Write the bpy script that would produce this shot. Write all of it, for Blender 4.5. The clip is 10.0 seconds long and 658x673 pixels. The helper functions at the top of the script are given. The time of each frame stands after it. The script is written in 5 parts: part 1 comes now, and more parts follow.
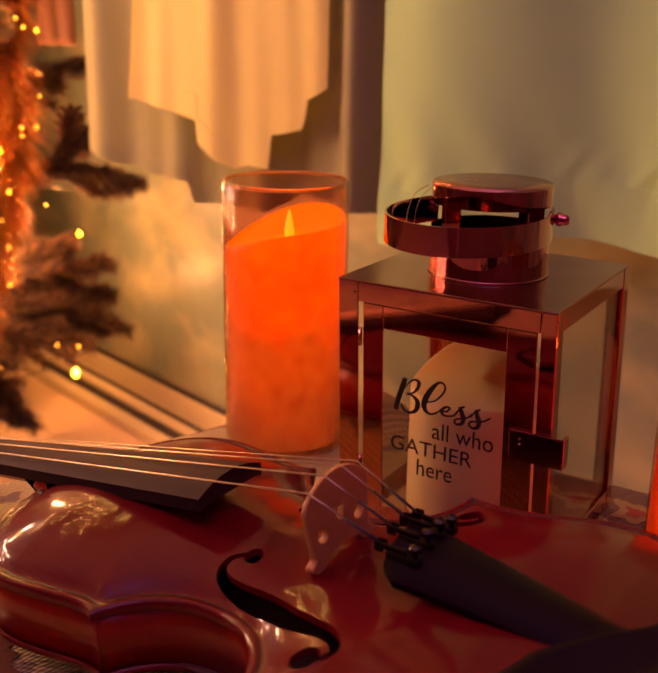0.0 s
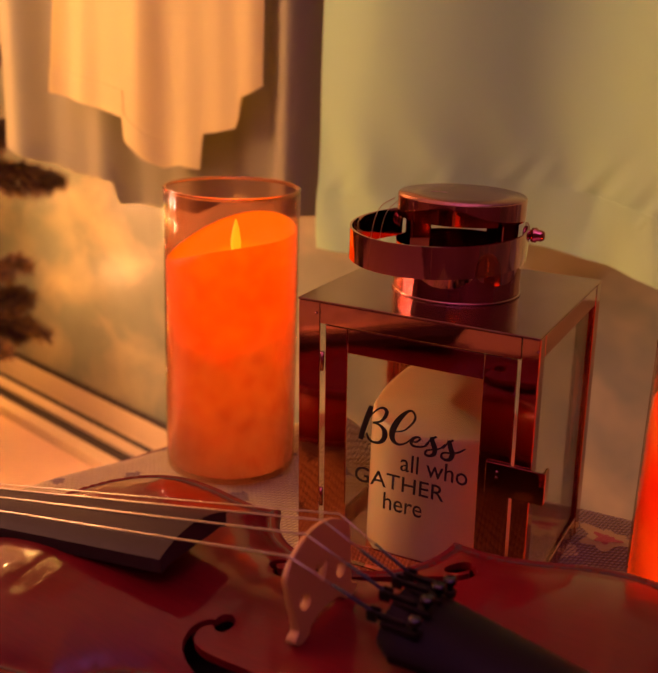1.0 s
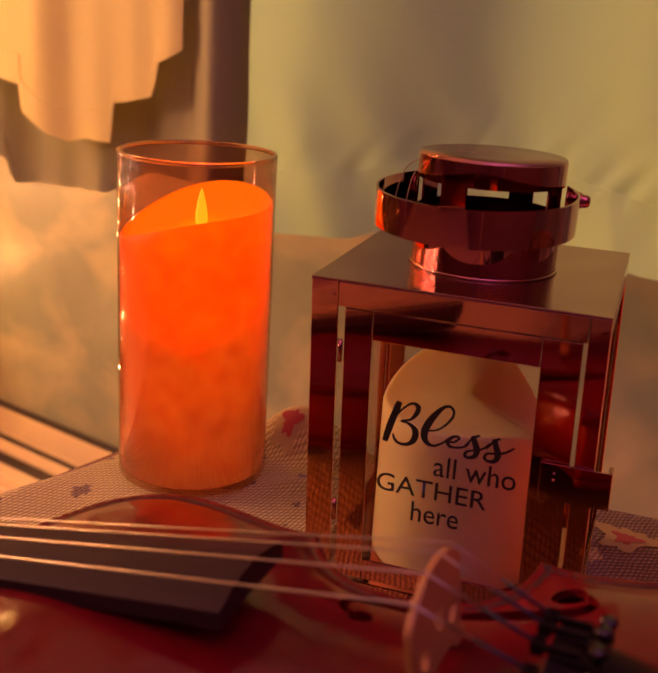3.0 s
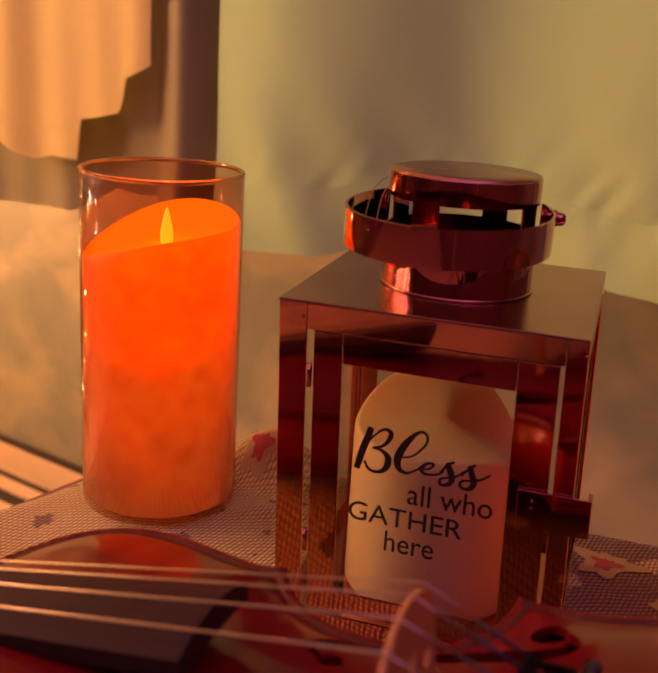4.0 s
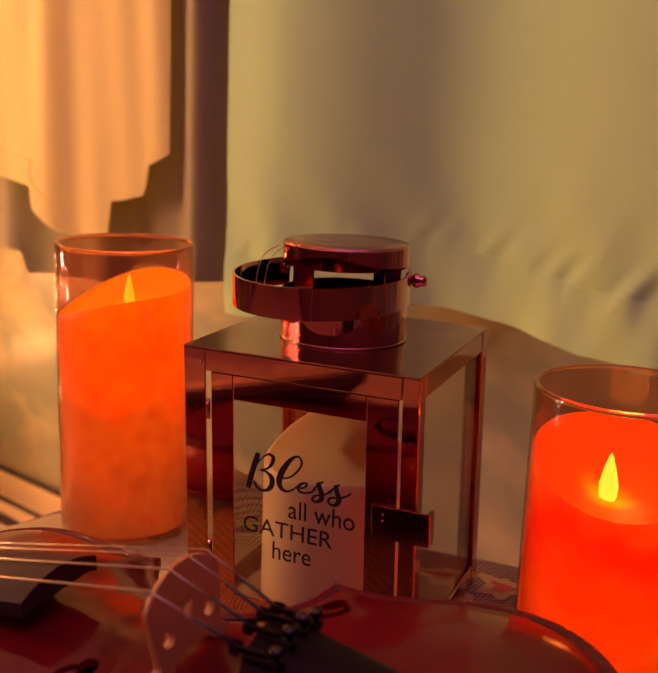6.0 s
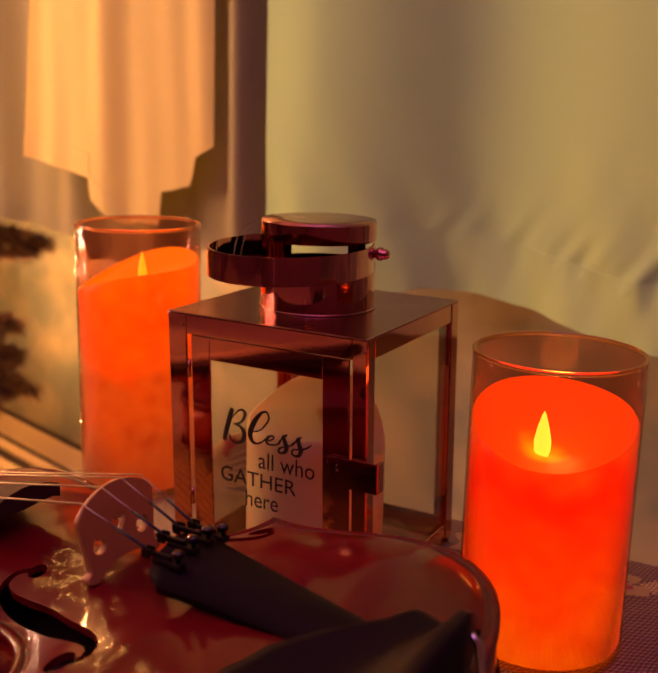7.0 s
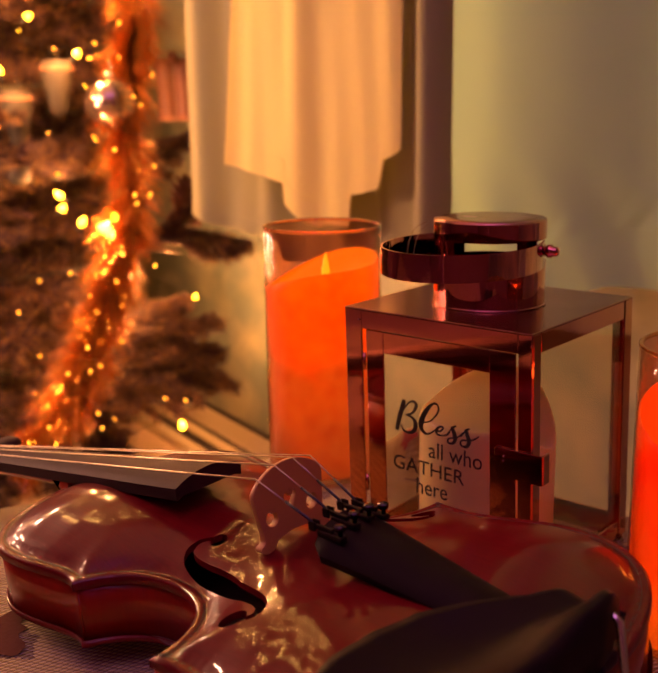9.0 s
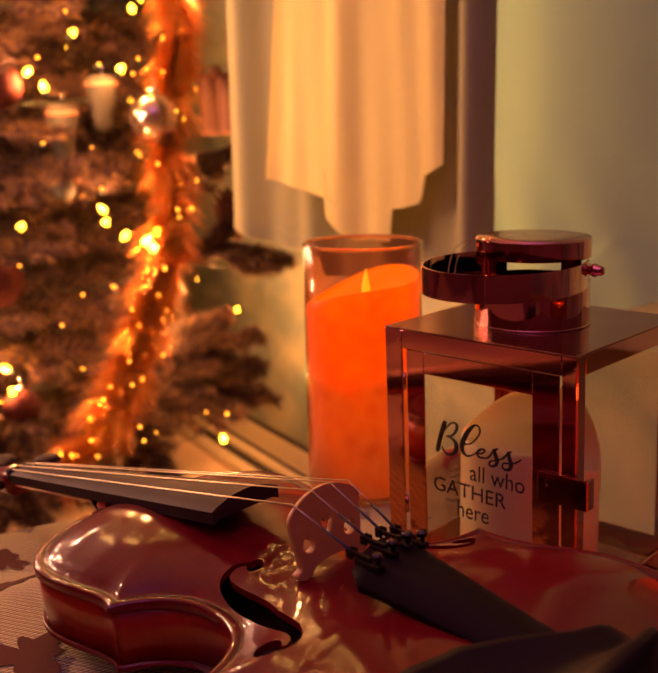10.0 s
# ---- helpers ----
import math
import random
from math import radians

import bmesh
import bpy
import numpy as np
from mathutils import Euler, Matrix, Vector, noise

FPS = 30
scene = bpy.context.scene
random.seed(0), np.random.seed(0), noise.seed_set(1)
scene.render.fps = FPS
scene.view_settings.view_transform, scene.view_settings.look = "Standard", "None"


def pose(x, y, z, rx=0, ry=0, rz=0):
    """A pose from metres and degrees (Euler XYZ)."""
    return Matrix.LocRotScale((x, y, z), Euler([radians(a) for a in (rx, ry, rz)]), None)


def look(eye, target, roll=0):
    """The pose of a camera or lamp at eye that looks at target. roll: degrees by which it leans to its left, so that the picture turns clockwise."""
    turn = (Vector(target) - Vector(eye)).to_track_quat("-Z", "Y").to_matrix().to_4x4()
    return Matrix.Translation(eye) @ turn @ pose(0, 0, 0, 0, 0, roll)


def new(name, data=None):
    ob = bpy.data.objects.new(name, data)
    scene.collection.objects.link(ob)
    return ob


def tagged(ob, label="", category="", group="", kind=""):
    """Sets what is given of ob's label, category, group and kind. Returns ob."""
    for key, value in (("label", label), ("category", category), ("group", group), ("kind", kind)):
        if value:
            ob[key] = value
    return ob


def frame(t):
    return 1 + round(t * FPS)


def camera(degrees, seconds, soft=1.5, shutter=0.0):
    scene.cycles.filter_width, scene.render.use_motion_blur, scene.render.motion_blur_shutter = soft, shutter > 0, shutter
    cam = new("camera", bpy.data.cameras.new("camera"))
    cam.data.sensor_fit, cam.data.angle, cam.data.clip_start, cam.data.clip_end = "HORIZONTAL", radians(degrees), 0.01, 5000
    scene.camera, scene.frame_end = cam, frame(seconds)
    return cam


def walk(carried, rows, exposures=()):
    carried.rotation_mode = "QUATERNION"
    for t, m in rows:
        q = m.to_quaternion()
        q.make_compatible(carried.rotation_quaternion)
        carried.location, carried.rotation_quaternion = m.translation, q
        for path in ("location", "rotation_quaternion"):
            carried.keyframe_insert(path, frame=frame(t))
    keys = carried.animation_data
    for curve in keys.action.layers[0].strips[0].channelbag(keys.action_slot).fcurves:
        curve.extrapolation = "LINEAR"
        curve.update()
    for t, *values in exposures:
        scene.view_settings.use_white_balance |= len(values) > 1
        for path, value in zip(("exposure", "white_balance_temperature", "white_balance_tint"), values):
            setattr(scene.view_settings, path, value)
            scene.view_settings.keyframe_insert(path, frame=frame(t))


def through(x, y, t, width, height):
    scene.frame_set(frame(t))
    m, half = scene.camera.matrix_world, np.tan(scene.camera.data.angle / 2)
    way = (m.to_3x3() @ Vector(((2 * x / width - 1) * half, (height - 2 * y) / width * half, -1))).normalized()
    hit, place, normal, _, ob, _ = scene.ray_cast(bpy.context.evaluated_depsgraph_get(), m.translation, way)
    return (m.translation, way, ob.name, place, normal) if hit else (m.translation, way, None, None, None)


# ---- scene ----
ROWS = [
    (0.0, 0.2819, -0.4728, 0.3001, 31.33, -17.62, 0.96),
    (0.5, 0.2619, -0.4522, 0.3103, 28.66, -17.84, 1.51),
    (1.0, 0.2374, -0.4438, 0.3022, 26.27, -17.91, 2.09),
    (1.5, 0.2021, -0.4404, 0.2933, 24.02, -17.79, 2.55),
    (2.0, 0.1714, -0.4346, 0.2829, 21.67, -17.92, 3.03),
    (2.5, 0.1451, -0.4194, 0.2748, 19.48, -18.29, 3.33),
    (4.0, 0.1368, -0.3865, 0.2713, 16.45, -17.20, 3.48),
    (4.5, 0.1478, -0.3935, 0.2697, 17.24, -16.11, 3.10),
    (5.0, 0.1707, -0.4132, 0.2736, 18.61, -14.96, 2.77),
    (5.5, 0.2140, -0.4295, 0.2824, 20.19, -13.96, 2.49),
    (6.0, 0.2621, -0.4380, 0.2858, 22.44, -13.15, 2.22),
    (6.2, 0.2842, -0.4380, 0.2905, 23.51, -13.39, 2.10),
    (7.3, 0.3626, -0.4637, 0.2798, 30.09, -13.38, 1.24),
    (7.5, 0.3659, -0.4679, 0.2791, 31.26, -13.55, 1.01),
    (8.0, 0.3744, -0.4717, 0.2741, 34.66, -13.67, 0.35),
    (8.5, 0.3815, -0.4750, 0.2785, 37.69, -13.49, -0.33),
    (9.0, 0.3797, -0.4684, 0.2845, 39.98, -13.33, -0.80),
    (9.5, 0.3756, -0.4620, 0.2923, 41.55, -13.01, -1.04),
    (10.0, 0.3757, -0.4610, 0.2880, 42.45, -12.67, -1.15),
]
cam = camera(36.3, 10.0, soft=1.8)
cam.data.dof.use_dof = True
cam.data.dof.focus_distance = 0.50
cam.data.dof.aperture_fstop = 14.0
walk(cam, [(t, pose(x, y, z, 90 + pitch, 0, yaw) @ pose(0, 0, 0, 0, 0, roll)) for t, x, y, z, yaw, pitch, roll in ROWS],
     exposures=[(0.0, 0.2, 6500, 10), (10.0, 0.2, 6500, 10)])

# ---- world and room light ----
world = bpy.data.worlds.new("world")
world.use_nodes = True
world.node_tree.nodes["Background"].inputs[0].default_value = (0.05, 0.03, 0.02, 1)
world.node_tree.nodes["Background"].inputs[1].default_value = 0.3
scene.world = world

FLOOR = -0.425
CEIL = 1.95
WALL_TURN = -17.2          # the back wall leans away to the left
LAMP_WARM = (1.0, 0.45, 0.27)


def area_lamp(name, eye, target, size, watts, colour):
    data = bpy.data.lights.new(name, "AREA")
    data.shape, data.size, data.energy, data.color = "DISK", size, watts, colour
    ob = new(name, data)
    ob.matrix_world = look(eye, target)
    return ob


def point_lamp(name, at, radius, watts, colour):
    data = bpy.data.lights.new(name, "POINT")
    data.shadow_soft_size, data.energy, data.color = radius, watts, colour
    ob = new(name, data)
    ob.location = at
    return ob


# added violet fill, bounced off the ceiling to make shadows purple
area_lamp("violet_fill", (0.75, -1.25, 0.98), (0.75, -1.24, CEIL), 0.30, 22.0, (1.0, 0.36, 1.2))
# added warm key lights beside the tree, out of view
KEY_SPOTS = [(-1.08, -0.08, 0.34), (-0.98, -0.24, 0.47), (-1.04, -0.30, 0.40), (-0.90, -0.34, 0.50), (-1.10, 0.04, 0.26), (-0.93, 0.06, 0.50), (-1.02, -0.18, 0.22), (-1.12, -0.20, 0.30), (-1.06, -0.02, 0.54)]
for spot in KEY_SPOTS:
    point_lamp("added_key_glow", spot, 0.022, 4.5, LAMP_WARM)
# point lamps for the string lights; some, without a bulb, brighten wall and gauze
STRING_SPOTS = [(-0.965, 0.480, 0.150), (-0.930, 0.545, 0.090), (-1.005, 0.555, 0.385), (-1.060, 0.430, 0.345), (-0.850, 0.615, -0.245), (-0.915, 0.425, -0.165), (-1.035, 0.320, -0.115), (-0.965, 0.700, 0.020), (-1.02, 0.73, 0.48), (-0.985, 0.790, -0.17), (-0.970, 0.770, -0.03), (-1.02, 0.80, 0.14), (-1.03, 0.60, -0.08), (-1.02, 0.56, 0.66), (-1.06, 0.40, 0.60)]
for n, spot in enumerate(STRING_SPOTS):
    point_lamp("string_light_glow", spot, 0.008, 1.2 if spot[1] > 0.65 else 1.2 if spot[0] > -0.86 else 1.7 if spot[0] > -0.97 else 3.8, (1.0, 0.365, 0.115))
point_lamp("candle_glow", (-0.108, 0.107, 0.135), 0.012, 0.10, (1.0, 0.30, 0.05))
point_lamp("candle_glow", (0.22, 0.037, 0.112), 0.012, 0.07, (1.0, 0.28, 0.04))


# ---- materials ----
def material(name, colour, rough=0.5, metal=0.0, grain=0.0, scale=40.0, bump=0.0, stretch=(1, 1, 1), colour2=None, coat=0.0, sheen=0.0, blotch=0.0, blotch_scale=6.0, spec=None, uneven=0.18):
    m = bpy.data.materials.new(name)
    m.use_nodes = True
    nt = m.node_tree
    b = nt.nodes["Principled BSDF"]
    b.inputs["Base Color"].default_value = (*colour, 1)
    b.inputs["Roughness"].default_value = rough
    b.inputs["Metallic"].default_value = metal
    b.inputs["Coat Weight"].default_value = coat
    b.inputs["Coat Roughness"].default_value = 0.08
    b.inputs["Sheen Weight"].default_value = sheen
    if spec is not None:
        b.inputs["Specular IOR Level"].default_value = spec
    co = nt.nodes.new("ShaderNodeTexCoord")
    mp = nt.nodes.new("ShaderNodeMapping")
    mp.inputs["Scale"].default_value = stretch
    nt.links.new(co.outputs["Object"], mp.inputs["Vector"])
    n1 = nt.nodes.new("ShaderNodeTexNoise")
    n1.inputs["Scale"].default_value, n1.inputs["Detail"].default_value = scale, 6
    nt.links.new(mp.outputs[0], n1.inputs["Vector"])
    n2 = nt.nodes.new("ShaderNodeTexNoise")
    n2.inputs["Scale"].default_value, n2.inputs["Detail"].default_value = blotch_scale, 3
    nt.links.new(co.outputs["Object"], n2.inputs["Vector"])
    c2 = colour2 or tuple(c * 0.6 for c in colour)
    mix = nt.nodes.new("ShaderNodeMix")
    mix.data_type = "RGBA"
    mix.inputs["A"].default_value, mix.inputs["B"].default_value = (*colour, 1), (*c2, 1)
    ad = nt.nodes.new("ShaderNodeMath")
    ad.operation = "MULTIPLY"
    ad.inputs[1].default_value = grain
    nt.links.new(n1.outputs["Fac"], ad.inputs[0])
    ma = nt.nodes.new("ShaderNodeMath")
    ma.operation = "MULTIPLY_ADD"
    ma.inputs[1].default_value = blotch
    nt.links.new(n2.outputs["Fac"], ma.inputs[0])
    nt.links.new(ad.outputs[0], ma.inputs[2])
    nt.links.new(ma.outputs[0], mix.inputs["Factor"])
    nt.links.new(mix.outputs["Result"], b.inputs["Base Color"])
    rr = nt.nodes.new("ShaderNodeMath")
    rr.operation = "MULTIPLY_ADD"
    rr.inputs[1].default_value, rr.inputs[2].default_value = uneven, max(0.0, rough - uneven / 2)
    nt.links.new(n2.outputs["Fac"], rr.inputs[0])
    nt.links.new(rr.outputs[0], b.inputs["Roughness"])
    if bump:
        bp = nt.nodes.new("ShaderNodeBump")
        bp.inputs["Strength"].default_value, bp.inputs["Distance"].default_value = bump, 0.001
        nt.links.new(n1.outputs["Fac"], bp.inputs["Height"])
        nt.links.new(bp.outputs[0], b.inputs["Normal"])
    return m


def emitter(name, colour, strength):
    m = bpy.data.materials.new(name)
    m.use_nodes = True
    b = m.node_tree.nodes["Principled BSDF"]
    b.inputs["Base Color"].default_value = (*colour, 1)
    b.inputs["Emission Color"].default_value = (*colour, 1)
    b.inputs["Emission Strength"].default_value = strength
    return m


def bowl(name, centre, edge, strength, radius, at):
    """The lit hollow of a candle: emission paints the glow, brightest round its flame."""
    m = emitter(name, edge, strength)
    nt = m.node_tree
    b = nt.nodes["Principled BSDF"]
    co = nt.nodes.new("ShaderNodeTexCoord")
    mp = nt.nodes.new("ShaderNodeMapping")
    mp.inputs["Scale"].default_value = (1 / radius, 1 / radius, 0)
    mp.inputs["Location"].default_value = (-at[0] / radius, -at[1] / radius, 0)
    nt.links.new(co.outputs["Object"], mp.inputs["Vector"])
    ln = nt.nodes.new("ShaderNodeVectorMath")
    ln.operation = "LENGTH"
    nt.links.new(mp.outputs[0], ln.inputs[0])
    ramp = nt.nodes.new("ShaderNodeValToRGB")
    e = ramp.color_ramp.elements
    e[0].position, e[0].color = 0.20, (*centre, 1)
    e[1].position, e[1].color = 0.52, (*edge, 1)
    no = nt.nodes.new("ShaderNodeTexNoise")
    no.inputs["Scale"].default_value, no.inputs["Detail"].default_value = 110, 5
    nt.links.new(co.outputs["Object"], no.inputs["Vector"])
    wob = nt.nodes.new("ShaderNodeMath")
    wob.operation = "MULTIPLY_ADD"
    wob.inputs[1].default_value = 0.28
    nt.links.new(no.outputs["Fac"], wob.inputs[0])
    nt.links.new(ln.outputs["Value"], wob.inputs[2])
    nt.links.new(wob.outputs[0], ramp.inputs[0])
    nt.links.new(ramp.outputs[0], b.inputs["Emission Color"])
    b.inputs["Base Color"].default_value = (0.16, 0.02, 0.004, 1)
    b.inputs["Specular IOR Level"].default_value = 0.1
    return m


def glass(name, colour, rough=0.0, ior=1.45):
    m = bpy.data.materials.new(name)
    m.use_nodes = True
    b = m.node_tree.nodes["Principled BSDF"]
    b.inputs["Base Color"].default_value = (*colour, 1)
    b.inputs["Roughness"].default_value = rough
    b.inputs["Transmission Weight"].default_value = 1.0
    b.inputs["IOR"].default_value = ior
    return m


def thin_glass(name, colour, gloss=0.035):
    """A thin pane: mostly see-through, with a mirror-like share that grows at grazing angles."""
    m = bpy.data.materials.new(name)
    m.use_nodes = True
    nt = m.node_tree
    nt.nodes.clear()
    out = nt.nodes.new("ShaderNodeOutputMaterial")
    tr = nt.nodes.new("ShaderNodeBsdfTransparent")
    tr.inputs[0].default_value = (*colour, 1)
    gl = nt.nodes.new("ShaderNodeBsdfGlossy")
    gl.inputs["Roughness"].default_value = 0.02
    lw = nt.nodes.new("ShaderNodeLayerWeight")
    lw.inputs[0].default_value = 0.5
    pw = nt.nodes.new("ShaderNodeMath")
    pw.operation = "POWER"
    pw.inputs[1].default_value = 4.0
    nt.links.new(lw.outputs["Facing"], pw.inputs[0])
    fr = nt.nodes.new("ShaderNodeMath")
    fr.operation = "MULTIPLY_ADD"
    fr.inputs[1].default_value, fr.inputs[2].default_value = 0.7, gloss
    nt.links.new(pw.outputs[0], fr.inputs[0])
    mx = nt.nodes.new("ShaderNodeMixShader")
    nt.links.new(fr.outputs[0], mx.inputs[0])
    nt.links.new(tr.outputs[0], mx.inputs[1])
    nt.links.new(gl.outputs[0], mx.inputs[2])
    nt.links.new(mx.outputs[0], out.inputs[0])
    return m


def fabric(name, colour, through=0.3, weave=900.0, bump=0.3, blotch=0.3):
    m = material(name, colour, 0.9, 0, 0.25, weave, bump, colour2=tuple(c * 0.75 for c in colour), sheen=0.2, blotch=blotch, blotch_scale=5)
    if through:
        nt = m.node_tree
        out = [n for n in nt.nodes if n.type == "OUTPUT_MATERIAL"][0]
        b = nt.nodes["Principled BSDF"]
        tl = nt.nodes.new("ShaderNodeBsdfTranslucent")
        tl.inputs[0].default_value = (*colour, 1)
        mx = nt.nodes.new("ShaderNodeMixShader")
        mx.inputs[0].default_value = through
        nt.links.new(b.outputs[0], mx.inputs[1])
        nt.links.new(tl.outputs[0], mx.inputs[2])
        nt.links.new(mx.outputs[0], out.inputs[0])
    return m


def wax(name, colour, glows=(), strength=0.0, height=0.1):
    """Wax of a flameless candle; glows are the colours of its lit inside from the foot to the rim."""
    m = material(name, colour, 0.45, 0, 0.15, 60, 0.15, blotch=0.3, blotch_scale=30, spec=0.15)
    nt = m.node_tree
    b = nt.nodes["Principled BSDF"]
    b.inputs["Subsurface Weight"].default_value = 0.45
    b.inputs["Subsurface Radius"].default_value = (0.05, 0.022, 0.010)
    b.inputs["Subsurface Scale"].default_value = 1.0
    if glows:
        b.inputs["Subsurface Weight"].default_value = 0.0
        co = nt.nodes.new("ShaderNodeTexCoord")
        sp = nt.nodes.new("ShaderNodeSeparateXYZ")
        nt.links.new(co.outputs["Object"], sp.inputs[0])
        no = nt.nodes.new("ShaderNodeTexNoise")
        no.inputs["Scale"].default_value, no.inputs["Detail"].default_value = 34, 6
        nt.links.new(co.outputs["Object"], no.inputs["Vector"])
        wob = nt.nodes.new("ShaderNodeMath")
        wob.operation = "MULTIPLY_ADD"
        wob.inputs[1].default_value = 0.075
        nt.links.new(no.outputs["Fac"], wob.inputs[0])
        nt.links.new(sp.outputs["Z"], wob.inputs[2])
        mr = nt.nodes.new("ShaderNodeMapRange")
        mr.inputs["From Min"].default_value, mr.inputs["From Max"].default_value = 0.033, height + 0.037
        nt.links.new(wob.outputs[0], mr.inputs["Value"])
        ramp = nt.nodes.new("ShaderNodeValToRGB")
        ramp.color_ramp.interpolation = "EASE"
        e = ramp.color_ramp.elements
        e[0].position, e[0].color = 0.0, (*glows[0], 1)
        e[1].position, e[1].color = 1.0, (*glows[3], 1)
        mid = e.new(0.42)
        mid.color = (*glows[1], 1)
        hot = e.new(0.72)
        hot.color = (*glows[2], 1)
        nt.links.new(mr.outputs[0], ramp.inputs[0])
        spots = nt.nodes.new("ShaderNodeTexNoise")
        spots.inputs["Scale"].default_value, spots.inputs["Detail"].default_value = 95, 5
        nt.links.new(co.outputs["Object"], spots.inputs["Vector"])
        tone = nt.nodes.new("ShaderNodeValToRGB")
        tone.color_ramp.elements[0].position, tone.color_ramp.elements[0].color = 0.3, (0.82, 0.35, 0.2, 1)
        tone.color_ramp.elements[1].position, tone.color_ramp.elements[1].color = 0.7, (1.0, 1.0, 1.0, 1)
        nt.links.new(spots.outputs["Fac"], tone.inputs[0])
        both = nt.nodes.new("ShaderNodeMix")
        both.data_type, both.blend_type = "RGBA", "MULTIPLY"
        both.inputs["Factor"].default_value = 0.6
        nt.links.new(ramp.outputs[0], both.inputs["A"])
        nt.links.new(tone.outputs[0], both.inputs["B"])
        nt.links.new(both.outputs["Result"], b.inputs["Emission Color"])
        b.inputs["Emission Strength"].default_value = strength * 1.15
    return m


COPPER = material("polished_copper", (0.56, 0.185, 0.155), 0.06, 1.0, 0.25, 300, 0.01, blotch=0.3, blotch_scale=25, uneven=0.06)
COPPER_TOP = material("handled_copper", (0.45, 0.20, 0.18), 0.22, 1.0, 0.3, 300, 0.02, blotch=0.2, blotch_scale=30)
PANE = thin_glass("clear_glass", (0.95, 0.95, 0.93))
AMBER_GLASS = thin_glass("amber_glass", (0.90, 0.73, 0.66), 0.014)
VINYL = material("black_vinyl", (0.012, 0.010, 0.010), 0.4)
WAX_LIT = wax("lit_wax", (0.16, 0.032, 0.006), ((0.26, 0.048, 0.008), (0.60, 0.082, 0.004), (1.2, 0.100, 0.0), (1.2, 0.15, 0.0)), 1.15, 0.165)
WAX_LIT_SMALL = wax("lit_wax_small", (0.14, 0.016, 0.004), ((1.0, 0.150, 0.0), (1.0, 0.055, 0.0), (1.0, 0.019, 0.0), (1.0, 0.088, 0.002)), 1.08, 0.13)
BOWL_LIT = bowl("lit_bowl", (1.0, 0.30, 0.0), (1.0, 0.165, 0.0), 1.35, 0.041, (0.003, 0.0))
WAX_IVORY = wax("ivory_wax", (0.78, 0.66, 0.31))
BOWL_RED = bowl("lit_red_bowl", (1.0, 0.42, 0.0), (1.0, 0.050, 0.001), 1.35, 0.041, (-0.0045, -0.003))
FLAME = emitter("flame_tip", (1.0, 0.46, 0.03), 3.0)
FLAME_DIM = emitter("dim_flame_tip", (1.0, 0.33, 0.008), 2.0)
VARNISH = material("red_violin_varnish", (0.155, 0.003, 0.006), 0.34, 0, 0.5, 60, 0.02, (1, 14, 1), (0.050, 0.002, 0.004), coat=0.52, blotch=0.3, blotch_scale=9, spec=0.04)
RIB_VARNISH = material("flamed_rib_varnish", (0.30, 0.013, 0.003), 0.34, 0, 0.5, 45, 0.0, (6, 6, 0.4), (0.14, 0.006, 0.003), coat=0.8, blotch=0.2, spec=0.05)
EBONY = material("ebony", (0.034, 0.014, 0.016), 0.55, 0, 0.4, 90, 0.05, (1, 20, 20), (0.014, 0.007, 0.010), spec=0.05)
BLACK_PART = material("black_fitting", (0.013, 0.006, 0.006), 0.45, 0, 0.3, 150, 0.05, blotch=0.3, blotch_scale=30, spec=0.07)
MAPLE = material("bridge_maple", (0.46, 0.20, 0.055), 0.5, 0, 0.5, 400, 0.05, (1, 1, 6), (0.28, 0.16, 0.05))
STEEL = material("string_steel", (0.52, 0.42, 0.28), 0.4, 1.0)
BLACK_GLOSS = material("black_nickel", (0.05, 0.035, 0.045), 0.18, 0.8)
SILK = material("dark_blue_silk", (0.020, 0.021, 0.032), 0.6)
NICKEL = material("nickel", (0.72, 0.68, 0.62), 0.25, 1.0)
PURFLING = material("purfling_black", (0.02, 0.012, 0.010), 0.5)
INSIDE = material("inside_brown", (0.10, 0.045, 0.02), 0.8)
# its darker blotches put needle shadows into the paint
WALL_PAINT = material("wall_paint", (0.20, 0.24, 0.165), 0.42, 0, 0.35, 30, 0.15, colour2=(0.11, 0.13, 0.10), blotch=0.6, blotch_scale=13)
TRIM_PAINT = material("trim_paint", (0.64, 0.54, 0.31), 0.4, 0, 0.2, 60, 0.05, blotch=0.2)
FLOOR_MAT = material("floor_boards", (0.80, 0.60, 0.36), 0.35, 0, 0.5, 30, 0.1, (1, 9, 1), (0.55, 0.38, 0.20), blotch=0.3)
# pale mauve so that the ceiling bounces the added violet fill
CEIL_PAINT = material("ceiling_paint", (0.80, 0.72, 0.78), 0.9, 0, 0.2, 80, 0.2)
DARK_STRIP = material("dark_slot", (0.03, 0.022, 0.016), 0.7)
SHEER = fabric("sheer_grey", (0.45, 0.45, 0.23), 0.45)
GAUZE = fabric("white_gauze", (0.93, 0.87, 0.34), 0.40)
DRAPE = fabric("sage_drape", (0.45, 0.75, 0.33), 0.12)
# plum puts purple shade into what copper and varnish mirror
REFLECTED_PLUM = material("reflected_plum", (0.17, 0.065, 0.115), 0.7, 0, 0.2, 100, 0.1, blotch=0.3)


